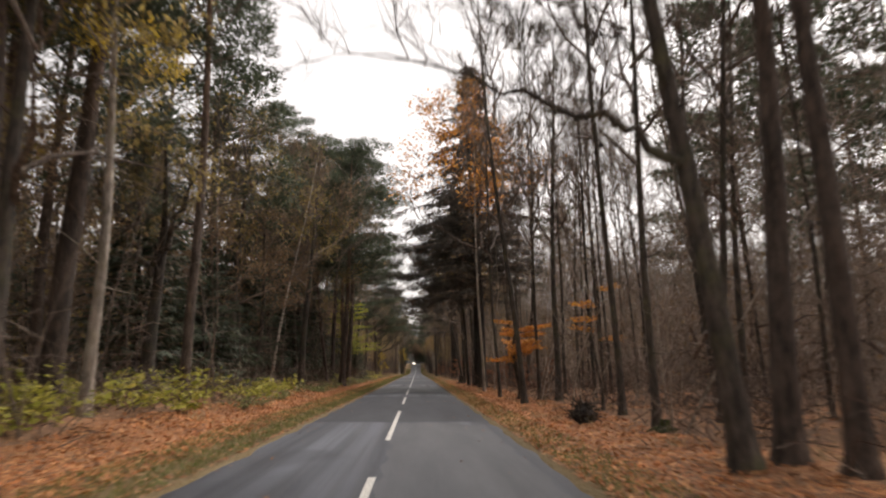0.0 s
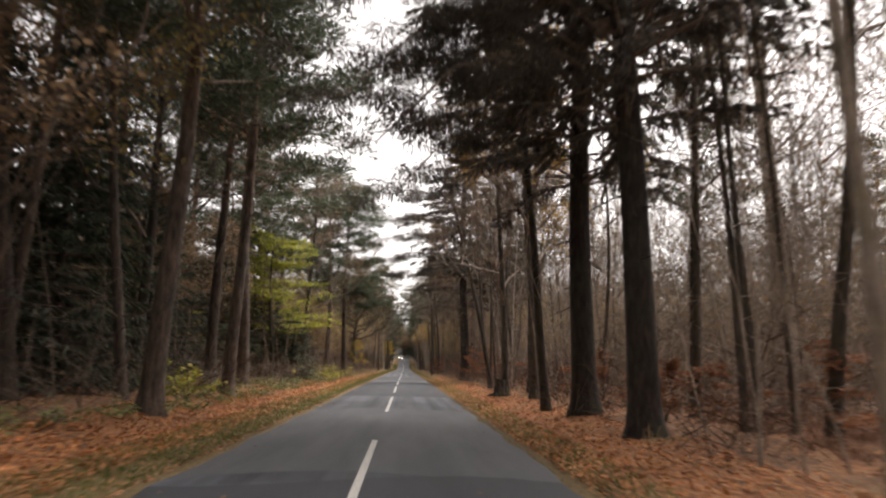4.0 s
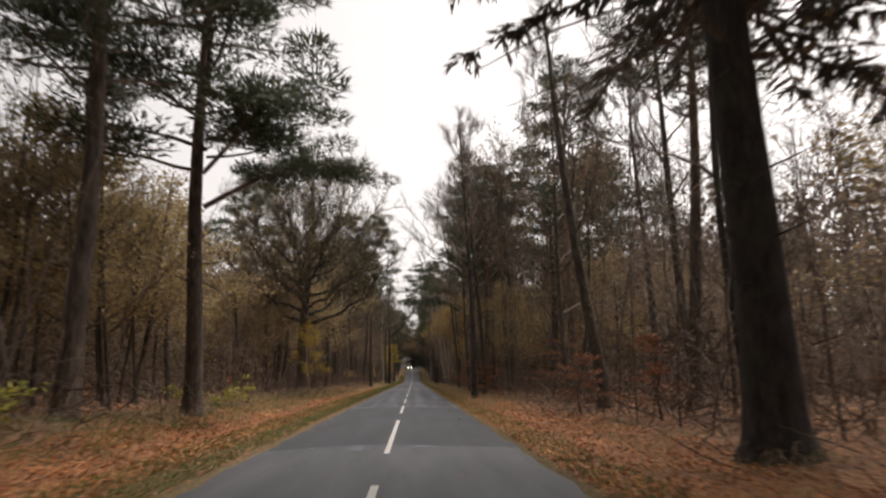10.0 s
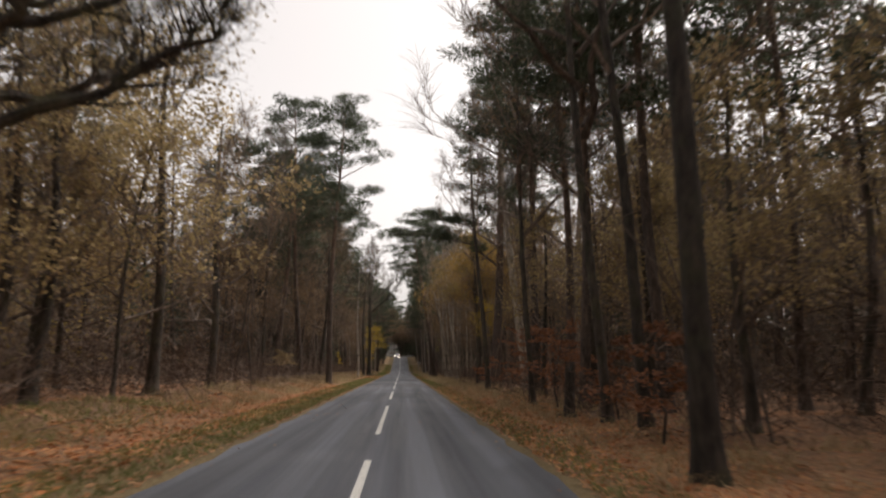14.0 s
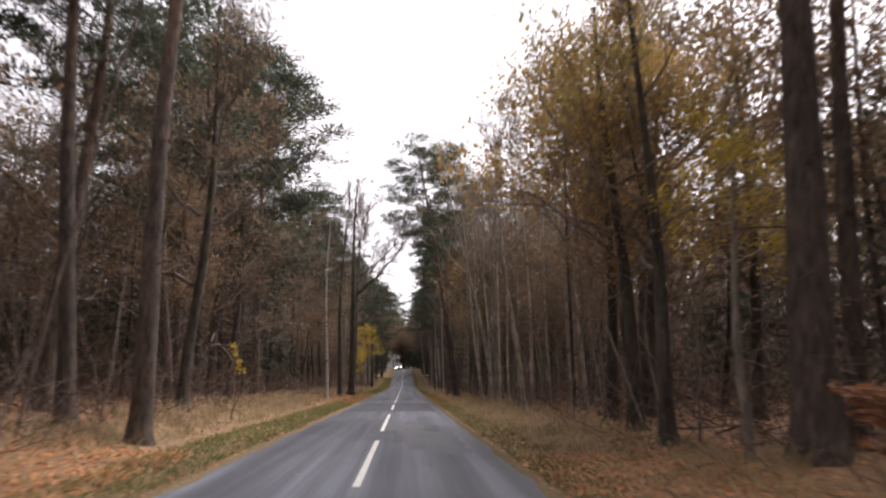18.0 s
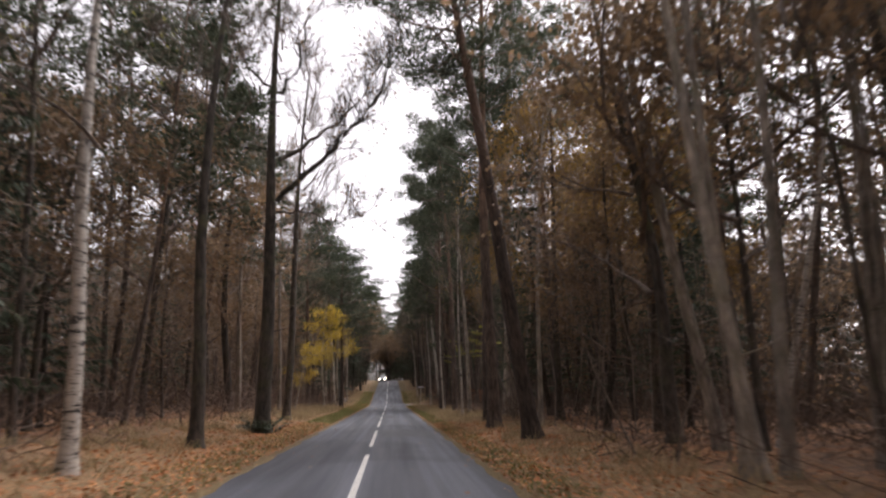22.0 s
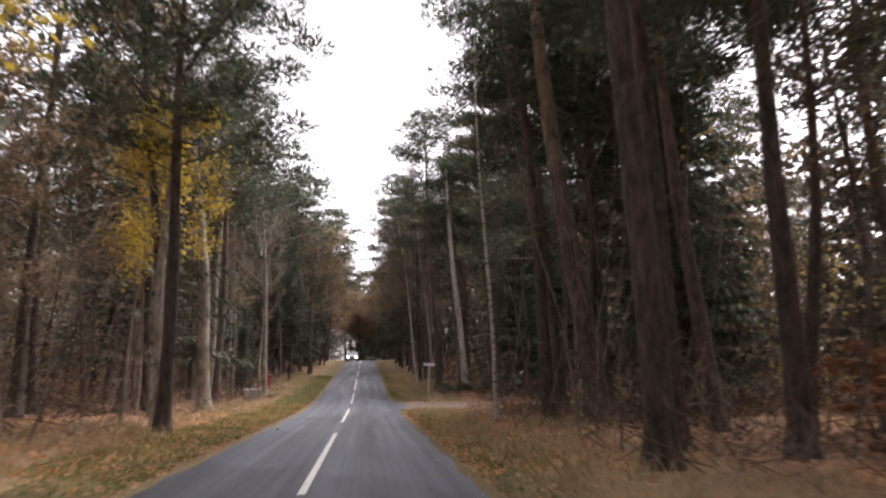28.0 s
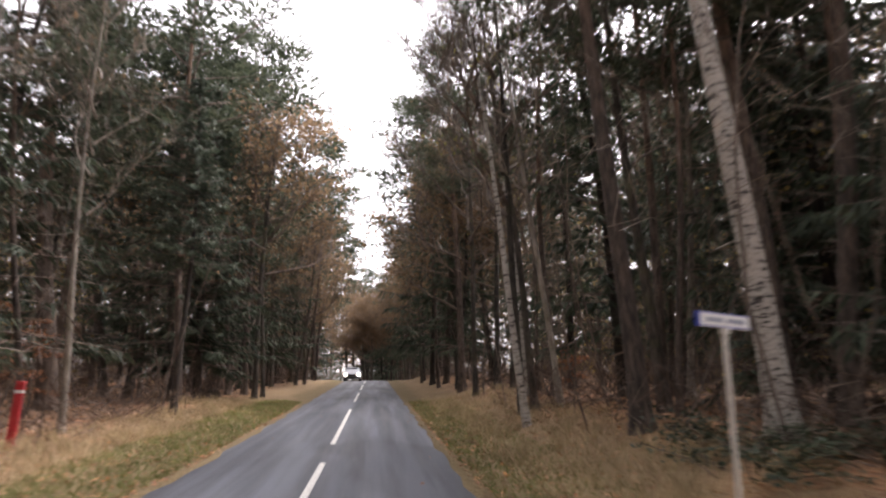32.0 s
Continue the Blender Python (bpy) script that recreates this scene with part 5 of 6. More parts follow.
for i, (y0, y1, sd, top, mat, dens) in enumerate(MASSES):
    rg = np.random.RandomState(40 + i)
    k = int((y1 - y0) * dens * 1.8)
    P = clumped(rg, k, y0, y1, sd, 11.0, 38.0, top)
    tagged(new("withered_foliage", flakes("withered_foliage", P, rg.uniform(0.10, 0.26, len(P)), mat, i)), "withered leaves on undergrowth deep in the wood", "foliage", "", "stuff")
    P = clumped(rg, k // 3, y0, y1, sd, 7.5, 30.0, top * 0.9)
    tagged(new("twigs", ribbons("twigs", P, ways(rg, len(P), -0.1, 0.95), rg.uniform(0.5, 1.8, len(P)), rg.uniform(0.012, 0.028, len(P)), 0.15, TWIG, i)), "tangled bare twigs among the trees", "twigs", "", "stuff")
    # deeper in, twigs or leaves close into a wall
    if sd > 0 and y1 < 133:
        P = clumped(rg, int((y1 - y0) * (520 if y0 < 60 else 850 if y0 < 90 else 420)), y0, y1, sd, 9.5, 38.0, 13.0)
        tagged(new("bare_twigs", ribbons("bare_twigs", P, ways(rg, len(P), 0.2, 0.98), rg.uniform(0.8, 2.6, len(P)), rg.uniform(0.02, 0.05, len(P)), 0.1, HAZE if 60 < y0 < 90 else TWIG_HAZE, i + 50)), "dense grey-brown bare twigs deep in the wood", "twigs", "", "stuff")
        P = clumped(rg, int((y1 - y0) * 130), y0, y1, sd, 26.0, 44.0, 9.0)
    else:
        P = clumped(rg, k, y0, y1, sd, 19.0, 42.0, top + (4.5 if sd > 0 else 3.0))
    # on the right from 165 on, the darker copy stands in for shade
    tagged(new("withered_foliage", flakes("withered_foliage", P, rg.uniform(0.3, 0.75, len(P)), TWIG_HAZE if y1 < 70 and sd > 0 else SHADED_HAZE if sd > 0 and y0 >= 165 else HAZE, i + 50)), "dense withered leaves far inside the wood", "foliage", "", "stuff")
    k2 = int((y1 - y0) * 150)
    P = clumped(rg, k2, y0, y1, sd, 7.0, 34.0, 2.6)
    tagged(new("underwood", ribbons("underwood", P, ways(rg, len(P), 0.0, 0.95), rg.uniform(0.5, 1.6, len(P)), rg.uniform(0.02, 0.05, len(P)), 0.25, BRUSH, i)), "dense brown underwood on the forest floor", "undergrowth", "", "stuff")

# fine twigs and last leaves high up between the crowns: from, to, side, lowest, highest, twigs and leaves for each metre
HIGH = ((-4, 64, 1, 5, 15, 190, 40), (-4, 64, -1, 6, 15, 60, 40), (64, 100, 1, 5, 14, 110, 40), (64, 100, -1, 4, 12, 60, 30),
        (100, 150, 1, 4, 14, 80, 20), (150, 170, 1, 4, 16, 150, 90), (165, 200, -1, 4, 15, 110, 30), (170, 186, 1, 5, 14, 90, 50), (186, 226, 1, 4, 15, 170, 50),
        (200, 290, -1, 4, 15, 130, 30), (226, 290, 1, 5, 14, 90, 35), (304, 350, 1, 5, 16, 110, 40), (290, 350, -1, 5, 16, 120, 60))
for i, (y0, y1, sd, low, high, dens, leafs) in enumerate(HIGH):
    rg = np.random.RandomState(160 + i)
    P = clumped(rg, int((y1 - y0) * dens), y0, y1, sd, 5.6, 17.0, high, low)
    tagged(new("high_twigs", ribbons("high_twigs", P, ways(rg, len(P), -0.2, 0.95), rg.uniform(0.6, 2.0, len(P)), rg.uniform(0.010, 0.022, len(P)), 0.15, TWIG_PALE if i % 2 or sd > 0 and y0 >= 165 else TWIG, 160 + i)), "fine bare twigs high up between the trunks", "twigs", "", "stuff")
    P = clumped(rg, int((y1 - y0) * leafs), y0, y1, sd, 6.0, 20.0, high, low)
    tagged(new("high_leaves", flakes("high_leaves", P, rg.uniform(0.08, 0.18, len(P)), LEAF_BROWN, 180 + i)), "last withered leaves high up between the trunks", "foliage", "", "stuff")

# closing woods far in, on both sides and behind
for i, (x0, x1, y0, y1, k) in enumerate(((-80, -38, -80, 420, 46000), (38, 80, -80, 420, 46000), (-60, 60, -110, -70, 4000), (-70, 70, 470, 500, 9000))):
    rg = np.random.RandomState(90 + i)
    P = np.stack([rg.uniform(x0, x1, k), rg.uniform(y0, y1, k), 16 * rg.rand(k) ** 1.1], 1)
    P[:, 2] += ground_z(P[:, 0], P[:, 1])
    P = off_track(P)
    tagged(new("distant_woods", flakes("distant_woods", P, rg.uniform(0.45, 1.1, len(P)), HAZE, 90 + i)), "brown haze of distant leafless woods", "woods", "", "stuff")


# ---- verges: grass, fallen leaves ----
def verge_points(rg, k, sd, y0, y1, d0, d1, power=1.0):
    y = rg.uniform(y0, y1, k)
    d = d0 + (d1 - d0) * rg.rand(k) ** power
    x = np.where(sd < 0, -(half_left(y) + d), half_right(y) + d)
    P = np.stack([x, y, ground_z(x, y)], 1)
    return off_track(P)


for i in range(11):
    for sd in (-1, 1):
        y0, y1 = i * 30.0, i * 30.0 + 30
        rg = np.random.RandomState(300 + i * 2 + (sd > 0))
        # short green grass at the asphalt's edge
        P = verge_points(rg, 3000 if 200 < y0 < 230 else 15000 if sd < 0 and y0 >= 270 else 9000 if sd < 0 or y0 >= 270 else 4000 if y0 < 150 else 3400, sd, y0, y1, 0.22, (1.5 if sd < 0 else 1.1) if y0 < 270 else 2.2, 1.1)
        tagged(new("verge_grass", ribbons("verge_grass", P, ways(rg, len(P), 0.55, 1.0), rg.uniform(0.06, 0.2, len(P)), rg.uniform(0.009, 0.018, len(P)), 0.2, GRASS_GREEN, i)), "short green grass along the edge of the asphalt", "grass", "", "stuff")
        if sd < 0 and 60 <= y0 < 150:
            P = verge_points(rg, 4200, sd, y0, y1, 2.4, 4.9)
            tagged(new("meadow_grass", ribbons("meadow_grass", P, ways(rg, len(P), 0.6, 1.0), rg.uniform(0.18, 0.45, len(P)), rg.uniform(0.009, 0.018, len(P)), 0.35, GRASS_GREEN, i)), "long yellow-green grass on the bank", "grass", "", "stuff")
        # tall dry grass in tufts, thick further along the road
        thick = float(np.interp(y0, [0, 60, 90, 120, 170, 180, 210, 240, 270, 300], [300, 500, 1500, 3000, 8000, 8600, 3800, 8200, 5000, 8000]))
        tuft = verge_points(rg, int(thick / 20), sd, y0, y1, 1.9 if sd < 0 else 0.9, 4.6)
        j = rg.randint(0, len(tuft), int(thick))
        tall = rg.uniform(0.5, 1.3, len(tuft))[j]
        P = tuft[j] + np.stack([rg.normal(size=len(j)) * 0.15, rg.normal(size=len(j)) * 0.15, np.zeros(len(j))], 1)
        P[:, 2] = ground_z(P[:, 0], P[:, 1])
        tagged(new("dry_grass", ribbons("dry_grass", P, ways(rg, len(P), 0.6, 1.0), tall * rg.uniform(0.28, 0.66, len(P)), rg.uniform(0.008, 0.016, len(P)), 0.35, GRASS_TAN, i)), "tufts of tall straw-coloured dry grass on the verge", "grass", "", "stuff")
        # fallen leaves
        few = float(np.interp(y0, [0, 150, 180, 330], [15000, 15000, 13000, 11000]))
        P = verge_points(rg, int(few), sd, y0, y1, 0.15, 9.0, 1.3)
        P[:, 2] += rg.uniform(0.005, 0.04, len(P))
        tagged(new("leaf_litter", flakes("leaf_litter", P, rg.uniform(0.05, 0.12, len(P)), LITTER, i, 0.85)), "fallen orange and brown leaves on the ground", "leaves", "", "stuff")
        # freshly fallen bright leaves close to the road
        if y0 < 180 or y0 in (210, 270):
            P = verge_points(rg, 20000 if y0 < 100 else 11000 if y0 < 180 else 9000, sd, y0, y1, 0.75 if sd < 0 and y0 < 200 else 0.2, 3.4, 1.0)
            P[:, 2] += rg.uniform(0.01, 0.06, len(P))
            tagged(new("fresh_leaves", flakes("fresh_leaves", P, rg.uniform(0.05, 0.11, len(P)), LITTER_BRIGHT, i, 0.75)), "bright orange fallen leaves strewn along the roadside", "leaves", "", "stuff")
    # a few leaves blown on to the asphalt
    rg = np.random.RandomState(700 + i)
    k = 70
    y = rg.uniform(i * 30, i * 30 + 30, k)
    x = rg.choice([-1, 1], k) * (2.5 - 1.6 * rg.rand(k) ** 3)
    P = np.stack([x, y, road_z(y) + 0.03 - 0.05 * (x / 2.5) ** 2 + 0.012], 1)
    tagged(new("blown_leaves", flakes("blown_leaves", P, rg.uniform(0.05, 0.11, k), LITTER, i, 0.9)), "a few leaves blown on to the asphalt", "leaves", "", "stuff")

# dead bracken about the mouth of the side track and under the trees early on
for i, (x0, x1, y0, y1, k) in enumerate(((6.0, 20.0, 284.5, 294.6, 6500), (13.5, 26.0, 293.5, 302.5, 4200), (8.0, 24.0, 302.5, 306.5, 2200), (7.5, 13.0, 44.0, 60.0, 2600), (7.0, 14.0, 60.0, 92.0, 2600))):
    rg = np.random.RandomState(820 + i)
    c = k // 26
    cx, cy = rg.uniform(x0, x1, c), rg.uniform(y0, y1, c)
    j = rg.randint(0, c, k)
    P = np.stack([cx[j] + rg.normal(size=k) * 0.22, cy[j] + rg.normal(size=k) * 0.22, np.zeros(k)], 1)
    P[:, 2] = ground_z(P[:, 0], P[:, 1])
    tagged(new("dead_bracken", ribbons("dead_bracken", P, ways(rg, k, 0.25, 0.95), rg.uniform(0.3, 0.75, k), rg.uniform(0.02, 0.05, k), 0.45, BRACKEN, 830 + i)), "collapsed reddish-brown dead bracken under the trees", "bracken", "", "stuff")


# ---- shrubs and saplings ----
def shrub(name, x, y, wide, high, stems, leaves, size, leaf_mat, stem_mat, label, category, seed, arch=0.35, low=0.25):
    """A clump of arching stems with leaves along them."""
    rng, wood, green = random.Random(seed), Shape(), Shape()
    for k in range(stems):
        az = rng.uniform(0, 6.283)
        foot = Vector((math.cos(az), math.sin(az), 0)) * rng.uniform(0, wide * 0.3)
        d = Vector((math.cos(az) * wide * 0.5, math.sin(az) * wide * 0.5, high * rng.uniform(0.7, 1.2)))
        ln = d.length * rng.uniform(0.7, 1.1)
        pts, dd = limb(wood, foot - Vector((0, 0, 0.1)), d, ln, 0.012 + 0.004 * high, rng, 5, 0.15, -arch * 0.3, 3)
        for t in range(leaves):
            v = rng.uniform(low, 1.0) * 5
            i = min(int(v), 4)
            p = pts[i].lerp(pts[i + 1], v - i)
            q = p + rnd_dir(rng, -0.4, 0.5) * rng.uniform(0.03, 0.28) * (0.4 + 0.3 * wide)
            green.leaf(q, size * rng.uniform(0.6, 1.3), rng, 0.45)
    top = tagged(new(name), label, category, "undergrowth by the road")
    tagged(part("stalkwork", wood.done("stalkwork", stem_mat), top), kind="stuff")
    tagged(part("foliage", green.done("foliage", leaf_mat), top), kind="stuff")
    top.location = (x, y, float(ground_z(x, y)))
    return top


def layered(name, x, y, high, wide, layers, leaf_mat, label, seed, foot=0.35, radius=0.035, size=0.10, per=80):
    """A young beech: a thin stem with flat tiers of leaves that it keeps into winter."""
    rng, wood, green = random.Random(seed), Shape(), Shape()
    for k in range(layers):
        u = foot + (1 - foot) * (k + rng.random()) / layers
        az = rng.uniform(0, 6.283)
        ln = wide * 0.5 * (1.25 - 0.7 * u) * rng.uniform(0.7, 1.25)
        d = Vector((math.cos(az), math.sin(az), rng.uniform(-0.05, 0.3)))
        pts, dd = limb(wood, Vector((0, 0, high * u)), d, ln, 0.012, rng, 4, 0.12, -0.02, 3)
        for t in range(per):
            v = rng.uniform(0.2, 1.0) * 4
            i = min(int(v), 3)
            p = pts[i].lerp(pts[i + 1], v - i)
            s = Vector((-math.sin(az), math.cos(az), 0)) * rng.uniform(-1, 1) * ln * 0.3
            green.leaf(p + s + Vector((0, 0, rng.uniform(-0.1, 0.06))), size * rng.uniform(0.7, 1.3), rng, 0.35)
    top = tagged(new(name), label, "sapling", "undergrowth by the road")
    part("trunk", stem("trunk", high, radius, BARK_DARK, seed, 0.05, 6), top)
    tagged(part("branchwork", wood.done("branchwork", TWIG), top), kind="stuff")
    tagged(part("crown", green.done("crown", leaf_mat), top), kind="stuff")
    top.location = (x, y, float(ground_z(x, y)))
    return top


LEAF_HERB = leafy("green_herb_leaves", [(0.15, 0.19, 0.07), (0.23, 0.26, 0.10), (0.33, 0.32, 0.14)], 0.35)
rng = random.Random(314)
for i in range(26):
    y = 24 + i * 2.6 + rng.uniform(-1.0, 1.0)
    shrub("nettle_clump", -rng.uniform(5.2, 6.6), y, rng.uniform(0.9, 1.5), rng.uniform(0.35, 0.65), 14, 20, 0.11, LEAF_HERB, TWIG, "clump of pale green nettles on the leafy bank", "nettles", 400 + i, 0.2, 0.15)
BRAMBLES = ((-6.2, 13.0), (-7.4, 15.2), (-6.6, 17.2), (-7.9, 18.6), (-6.3, 20.0), (-7.0, 22.5), (-6.0, 25.5), (-6.6, 29.5), (-5.9, 59.0), (-6.3, 33.0),
            (-5.7, 94.0), (-6.5, 95.6), (-6.0, 97.6), (-7.3, 103.0), (-7.8, 105.5), (-8.6, 99.0), (-7.0, 90.0), (-6.9, 118.0), (-7.6, 87.0))
for i, (x, y) in enumerate(BRAMBLES):
    rng = random.Random(i)
    shrub("bramble", x, y, rng.uniform(1.5, 2.3), rng.uniform(0.7, 1.35), 12, 30, 0.19, LEAF_LIME, TWIG, "arching bramble with yellow-green leaves beside the road", "bramble", 50 + i)
layered("beech_sapling", 5.6, 33.0, 3.6, 4.2, 16, LEAF_ORANGE, "young beech with flat tiers of bright orange leaves", 3, 0.5, 0.16, 0.15, 150)
layered("beech_sapling", 6.4, 21.5, 4.0, 2.4, 8, LEAF_ORANGE, "young beech with a few orange leaves", 4, 0.55, 0.05, 0.11, 50)
RUSTY = ((7.4, 56.0, 1.6), (8.2, 59.5, 1.8), (6.9, 63.5, 1.5), (8.8, 66.5, 2.0), (7.6, 77.0, 1.8), (6.2, 93.2, 2.8), (7.4, 94.6, 3.0), (6.6, 99.5, 2.4), (8.0, 100.6, 2.6),
         (7.6, 112.5, 2.4), (6.6, 118.0, 2.2), (9.0, 130.0, 3.4), (5.4, 142.0, 2.2), (6.3, 147.5, 2.2), (9.4, 139.0, 3.6), (5.9, 153.0, 2.8), (7.1, 155.5, 3.0),
         (6.4, 159.5, 3.2), (8.2, 161.8, 3.6), (6.9, 164.2, 3.4), (9.0, 166.5, 3.2), (6.0, 172.5, 2.0), (-10.6, 320.0, 3.4), (9.2, 325.0, 2.0), (9.8, 270.5, 1.8), (8.6, 268.0, 1.6))
for i, (x, y, h) in enumerate(RUSTY):
    layered("beech_sapling", x, y, h, h * 0.9 + 0.5, 11, LEAF_RUST, "young beech holding rust-red withered leaves in flat tiers", 20 + i, 0.2, 0.028, 0.12, 90)
for i, (x, y, h) in enumerate(((7.6, 47.5, 1.5), (9.0, 51.0, 1.8), (8.2, 55.5, 1.6), (10.4, 48.5, 2.0))):
    layered("beech_sapling", x, y, h, h * 1.1 + 0.4, 10, LEAF_RUST, "young beech holding rust-red withered leaves in flat tiers", 140 + i, 0.15, 0.025, 0.11, 90)
layered("larch_sapling", -7.7, 81.5, 9.2, 7.6, 44, NEEDLE_LARCH, "young larch with soft tiers of yellow-green needles", 85, 0.32, 0.14, 0.15, 210)
layered("larch_sapling", -9.6, 82.6, 8.6, 7.0, 36, NEEDLE_LARCH, "young larch with soft tiers of yellow-green needles", 86, 0.34, 0.13, 0.15, 200)
layered("maple_sapling", 7.2, 251.5, 6.2, 4.2, 7, LEAF_LIME, "slender maple with flat sprays of yellow-green leaves", 81, 0.62, 0.06, 0.13, 70)
layered("maple_sapling", 6.4, 262.5, 6.0, 3.6, 6, LEAF_LIME, "slender maple with flat sprays of yellow-green leaves", 82, 0.62, 0.06, 0.13, 60)
layered("beech_sapling", -7.0, 173.2, 1.75, 2.5, 15, LEAF_BEIGE, "small beech sapling with flat tiers of pale withered leaves", 77, 0.55, 0.03, 0.09, 110)
layered("maple_sapling", -5.0, 189.2, 2.4, 0.9, 5, LEAF_YELLOW, "thin maple sapling with a few yellow leaves", 78, 0.6, 0.02, 0.14, 14)
shrub("evergreen_bush", -4.3, 230.4, 1.3, 0.75, 22, 60, 0.09, EVERGREEN, TWIG, "low dark green bush at the foot of an oak", "bush", 5)
for i, (x, y) in enumerate(((6.2, 305.6), (7.3, 306.2), (8.4, 305.8), (9.6, 306.4), (6.9, 307.6), (10.9, 305.4), (12.3, 305.9), (13.7, 305.2), (15.2, 305.8), (11.6, 304.3), (9.0, 304.6))):
    shrub("evergreen_bush", x, y, 2.0, 0.75, 20, 46, 0.10, EVERGREEN, TWIG, "low dark green bramble bush beside the dirt track", "bush", 60 + i)


# ---- dead wood ----
def log(x0, y0, x1, y1, radius, label, seed, mat):
    rng, sh = random.Random(seed), Shape()
    a = Vector((x0, y0, float(ground_z(x0, y0)) + radius * 0.8))
    b2 = Vector((x1, y1, float(ground_z(x1, y1)) + radius * 0.7))
    pts = [a.lerp(b2, i / 7) + rnd_dir(rng) * radius * 0.2 for i in range(8)]
    sh.tube(pts, [radius * (1 - 0.06 * i) for i in range(8)], 9)
    k = len(sh.v)
    sh.f += [tuple(range(k - 9, k)), tuple(reversed(range(k - 72, k - 63)))]
    for t in range(5):
        limb(sh, pts[rng.randrange(2, 8)], rnd_dir(rng, 0.0, 0.8), rng.uniform(0.3, 0.9), radius * 0.25, rng, 3, 0.3, 0.0, 4)
    return tagged(new("fallen_log", sh.done("fallen_log", mat)), label, "log", "dead wood")


PALE_WOOD = bark("weathered_wood", (0.16, 0.13, 0.10), (0.36, 0.31, 0.25))
log(7.4, 190.0, 10.2, 192.6, 0.10, "pale barkless dead branch lying in dry grass", 1, PALE_WOOD)
log(6.2, 252.5, 6.6, 259.5, 0.12, "long pale fallen trunk lying beside the verge", 2, PALE_WOOD)
log(8.0, 183.6, 10.4, 185.0, 0.05, "broken grey dead branch on the forest floor", 3, PALE_WOOD)
log(-8.2, 152.5, -5.8, 154.0, 0.05, "thin dark branch lying on the verge", 4, BARK_DARK)
log(-10.5, 197.5, -7.8, 200.5, 0.07, "broken pale birch stem lying in the undergrowth", 5, BARK_BIRCH)


def stump(x, y, radius, high, label, seed, mat):
    rng, sh = random.Random(seed), Shape()
    rings = ((-0.2, 1.5), (0.0, 1.35), (0.25, 1.08), (0.6, 0.98), (1.0, 0.95))
    sh.tube([Vector((0.02 * i, 0, high * u)) for i, (u, _) in enumerate(rings)], [radius * q for _, q in rings], 12)
    k = len(sh.v)
    for i in range(12):
        sh.v[k - 12 + i].z += rng.uniform(-0.12, 0.12) * high
    c = len(sh.v)
    sh.v.append(Vector((0.06, 0, high * 0.9)))
    sh.f += [(k - 12 + i, k - 12 + (i + 1) % 12, c) for i in range(12)]
    for t in range(6):
        az = t * 1.05 + rng.uniform(-0.3, 0.3)
        limb(sh, Vector((math.cos(az) * radius, math.sin(az) * radius, 0.12)), Vector((math.cos(az), math.sin(az), -0.25)), radius * 1.6, radius * 0.28, rng, 3, 0.1, 0, 5)
    ob = tagged(new("tree_stump", sh.done("tree_stump", mat)), label, "stump", "dead wood")
    ob.location = (x, y, float(ground_z(x, y)))
    return ob


MOSSY = bark("mossy_wood", (0.03, 0.035, 0.015), (0.10, 0.12, 0.035))
stump(6.3, 16.0, 0.16, 0.3, "small mossy green tree stump among fallen leaves", 1, MOSSY)
stump(5.2, 72.2, 0.27, 0.8, "broken dark tree stump beside the road", 2, BARK_DARK)
stump(5.35, 149.2, 0.15, 1.5, "tall rotten stump of a snapped tree", 3, BARK_DARK)


def root_ball(x, y, size, label, seed):
    """An overturned root plate: a lump of earth bristling with roots."""
    rng, sh = random.Random(seed), Shape()
    for j in range(7):
        for i in range(12):
            a, b3 = math.pi * j / 6, 2 * math.pi * i / 12
            r = size * rng.uniform(0.55, 0.95)
            sh.v.append(Vector((r * math.sin(a) * math.cos(b3), 0.6 * r * math.sin(a) * math.sin(b3), size * 0.62 + 0.8 * r * math.cos(a))))
    for j in range(6):
        for i in range(12):
            sh.f.append((j * 12 + i, j * 12 + (i + 1) % 12, (j + 1) * 12 + (i + 1) % 12, (j + 1) * 12 + i))
    hair = Shape()
    for t in range(110):
        d = rnd_dir(rng, -0.4, 1)
        limb(hair, Vector((d.x * size * 0.7, d.y * size * 0.4, size * 0.62 + d.z * size * 0.6)), d, size * rng.uniform(0.3, 0.9), 0.02, rng, 3, 0.5, -0.1, 3)
    ob = tagged(new("root_ball", sh.done("root_ball", BARK_SPRUCE)), label, "roots", "dead wood")
    tagged(part("roots", hair.done("roots", BARK_DARK), ob), kind="stuff")
    ob.location = (x, y, float(ground_z(x, y)))


shrub("evergreen_bush", -5.6, 303.7, 1.0, 0.6, 20, 44, 0.08, EVERGREEN, TWIG, "small dark bush beside the grey cabinet", "bush", 91)
shrub("evergreen_bush", -5.6, 41.5, 1.3, 0.55, 20, 40, 0.12, LEAF_HERB, TWIG, "low green fern-like bush on the leafy bank", "bush", 92)
root_ball(5.0, 18.2, 0.42, "dark overturned root plate on fallen leaves", 1)
root_ball(-6.9, 330.5, 0.5, "dark heap of roots and earth by the verge", 2)

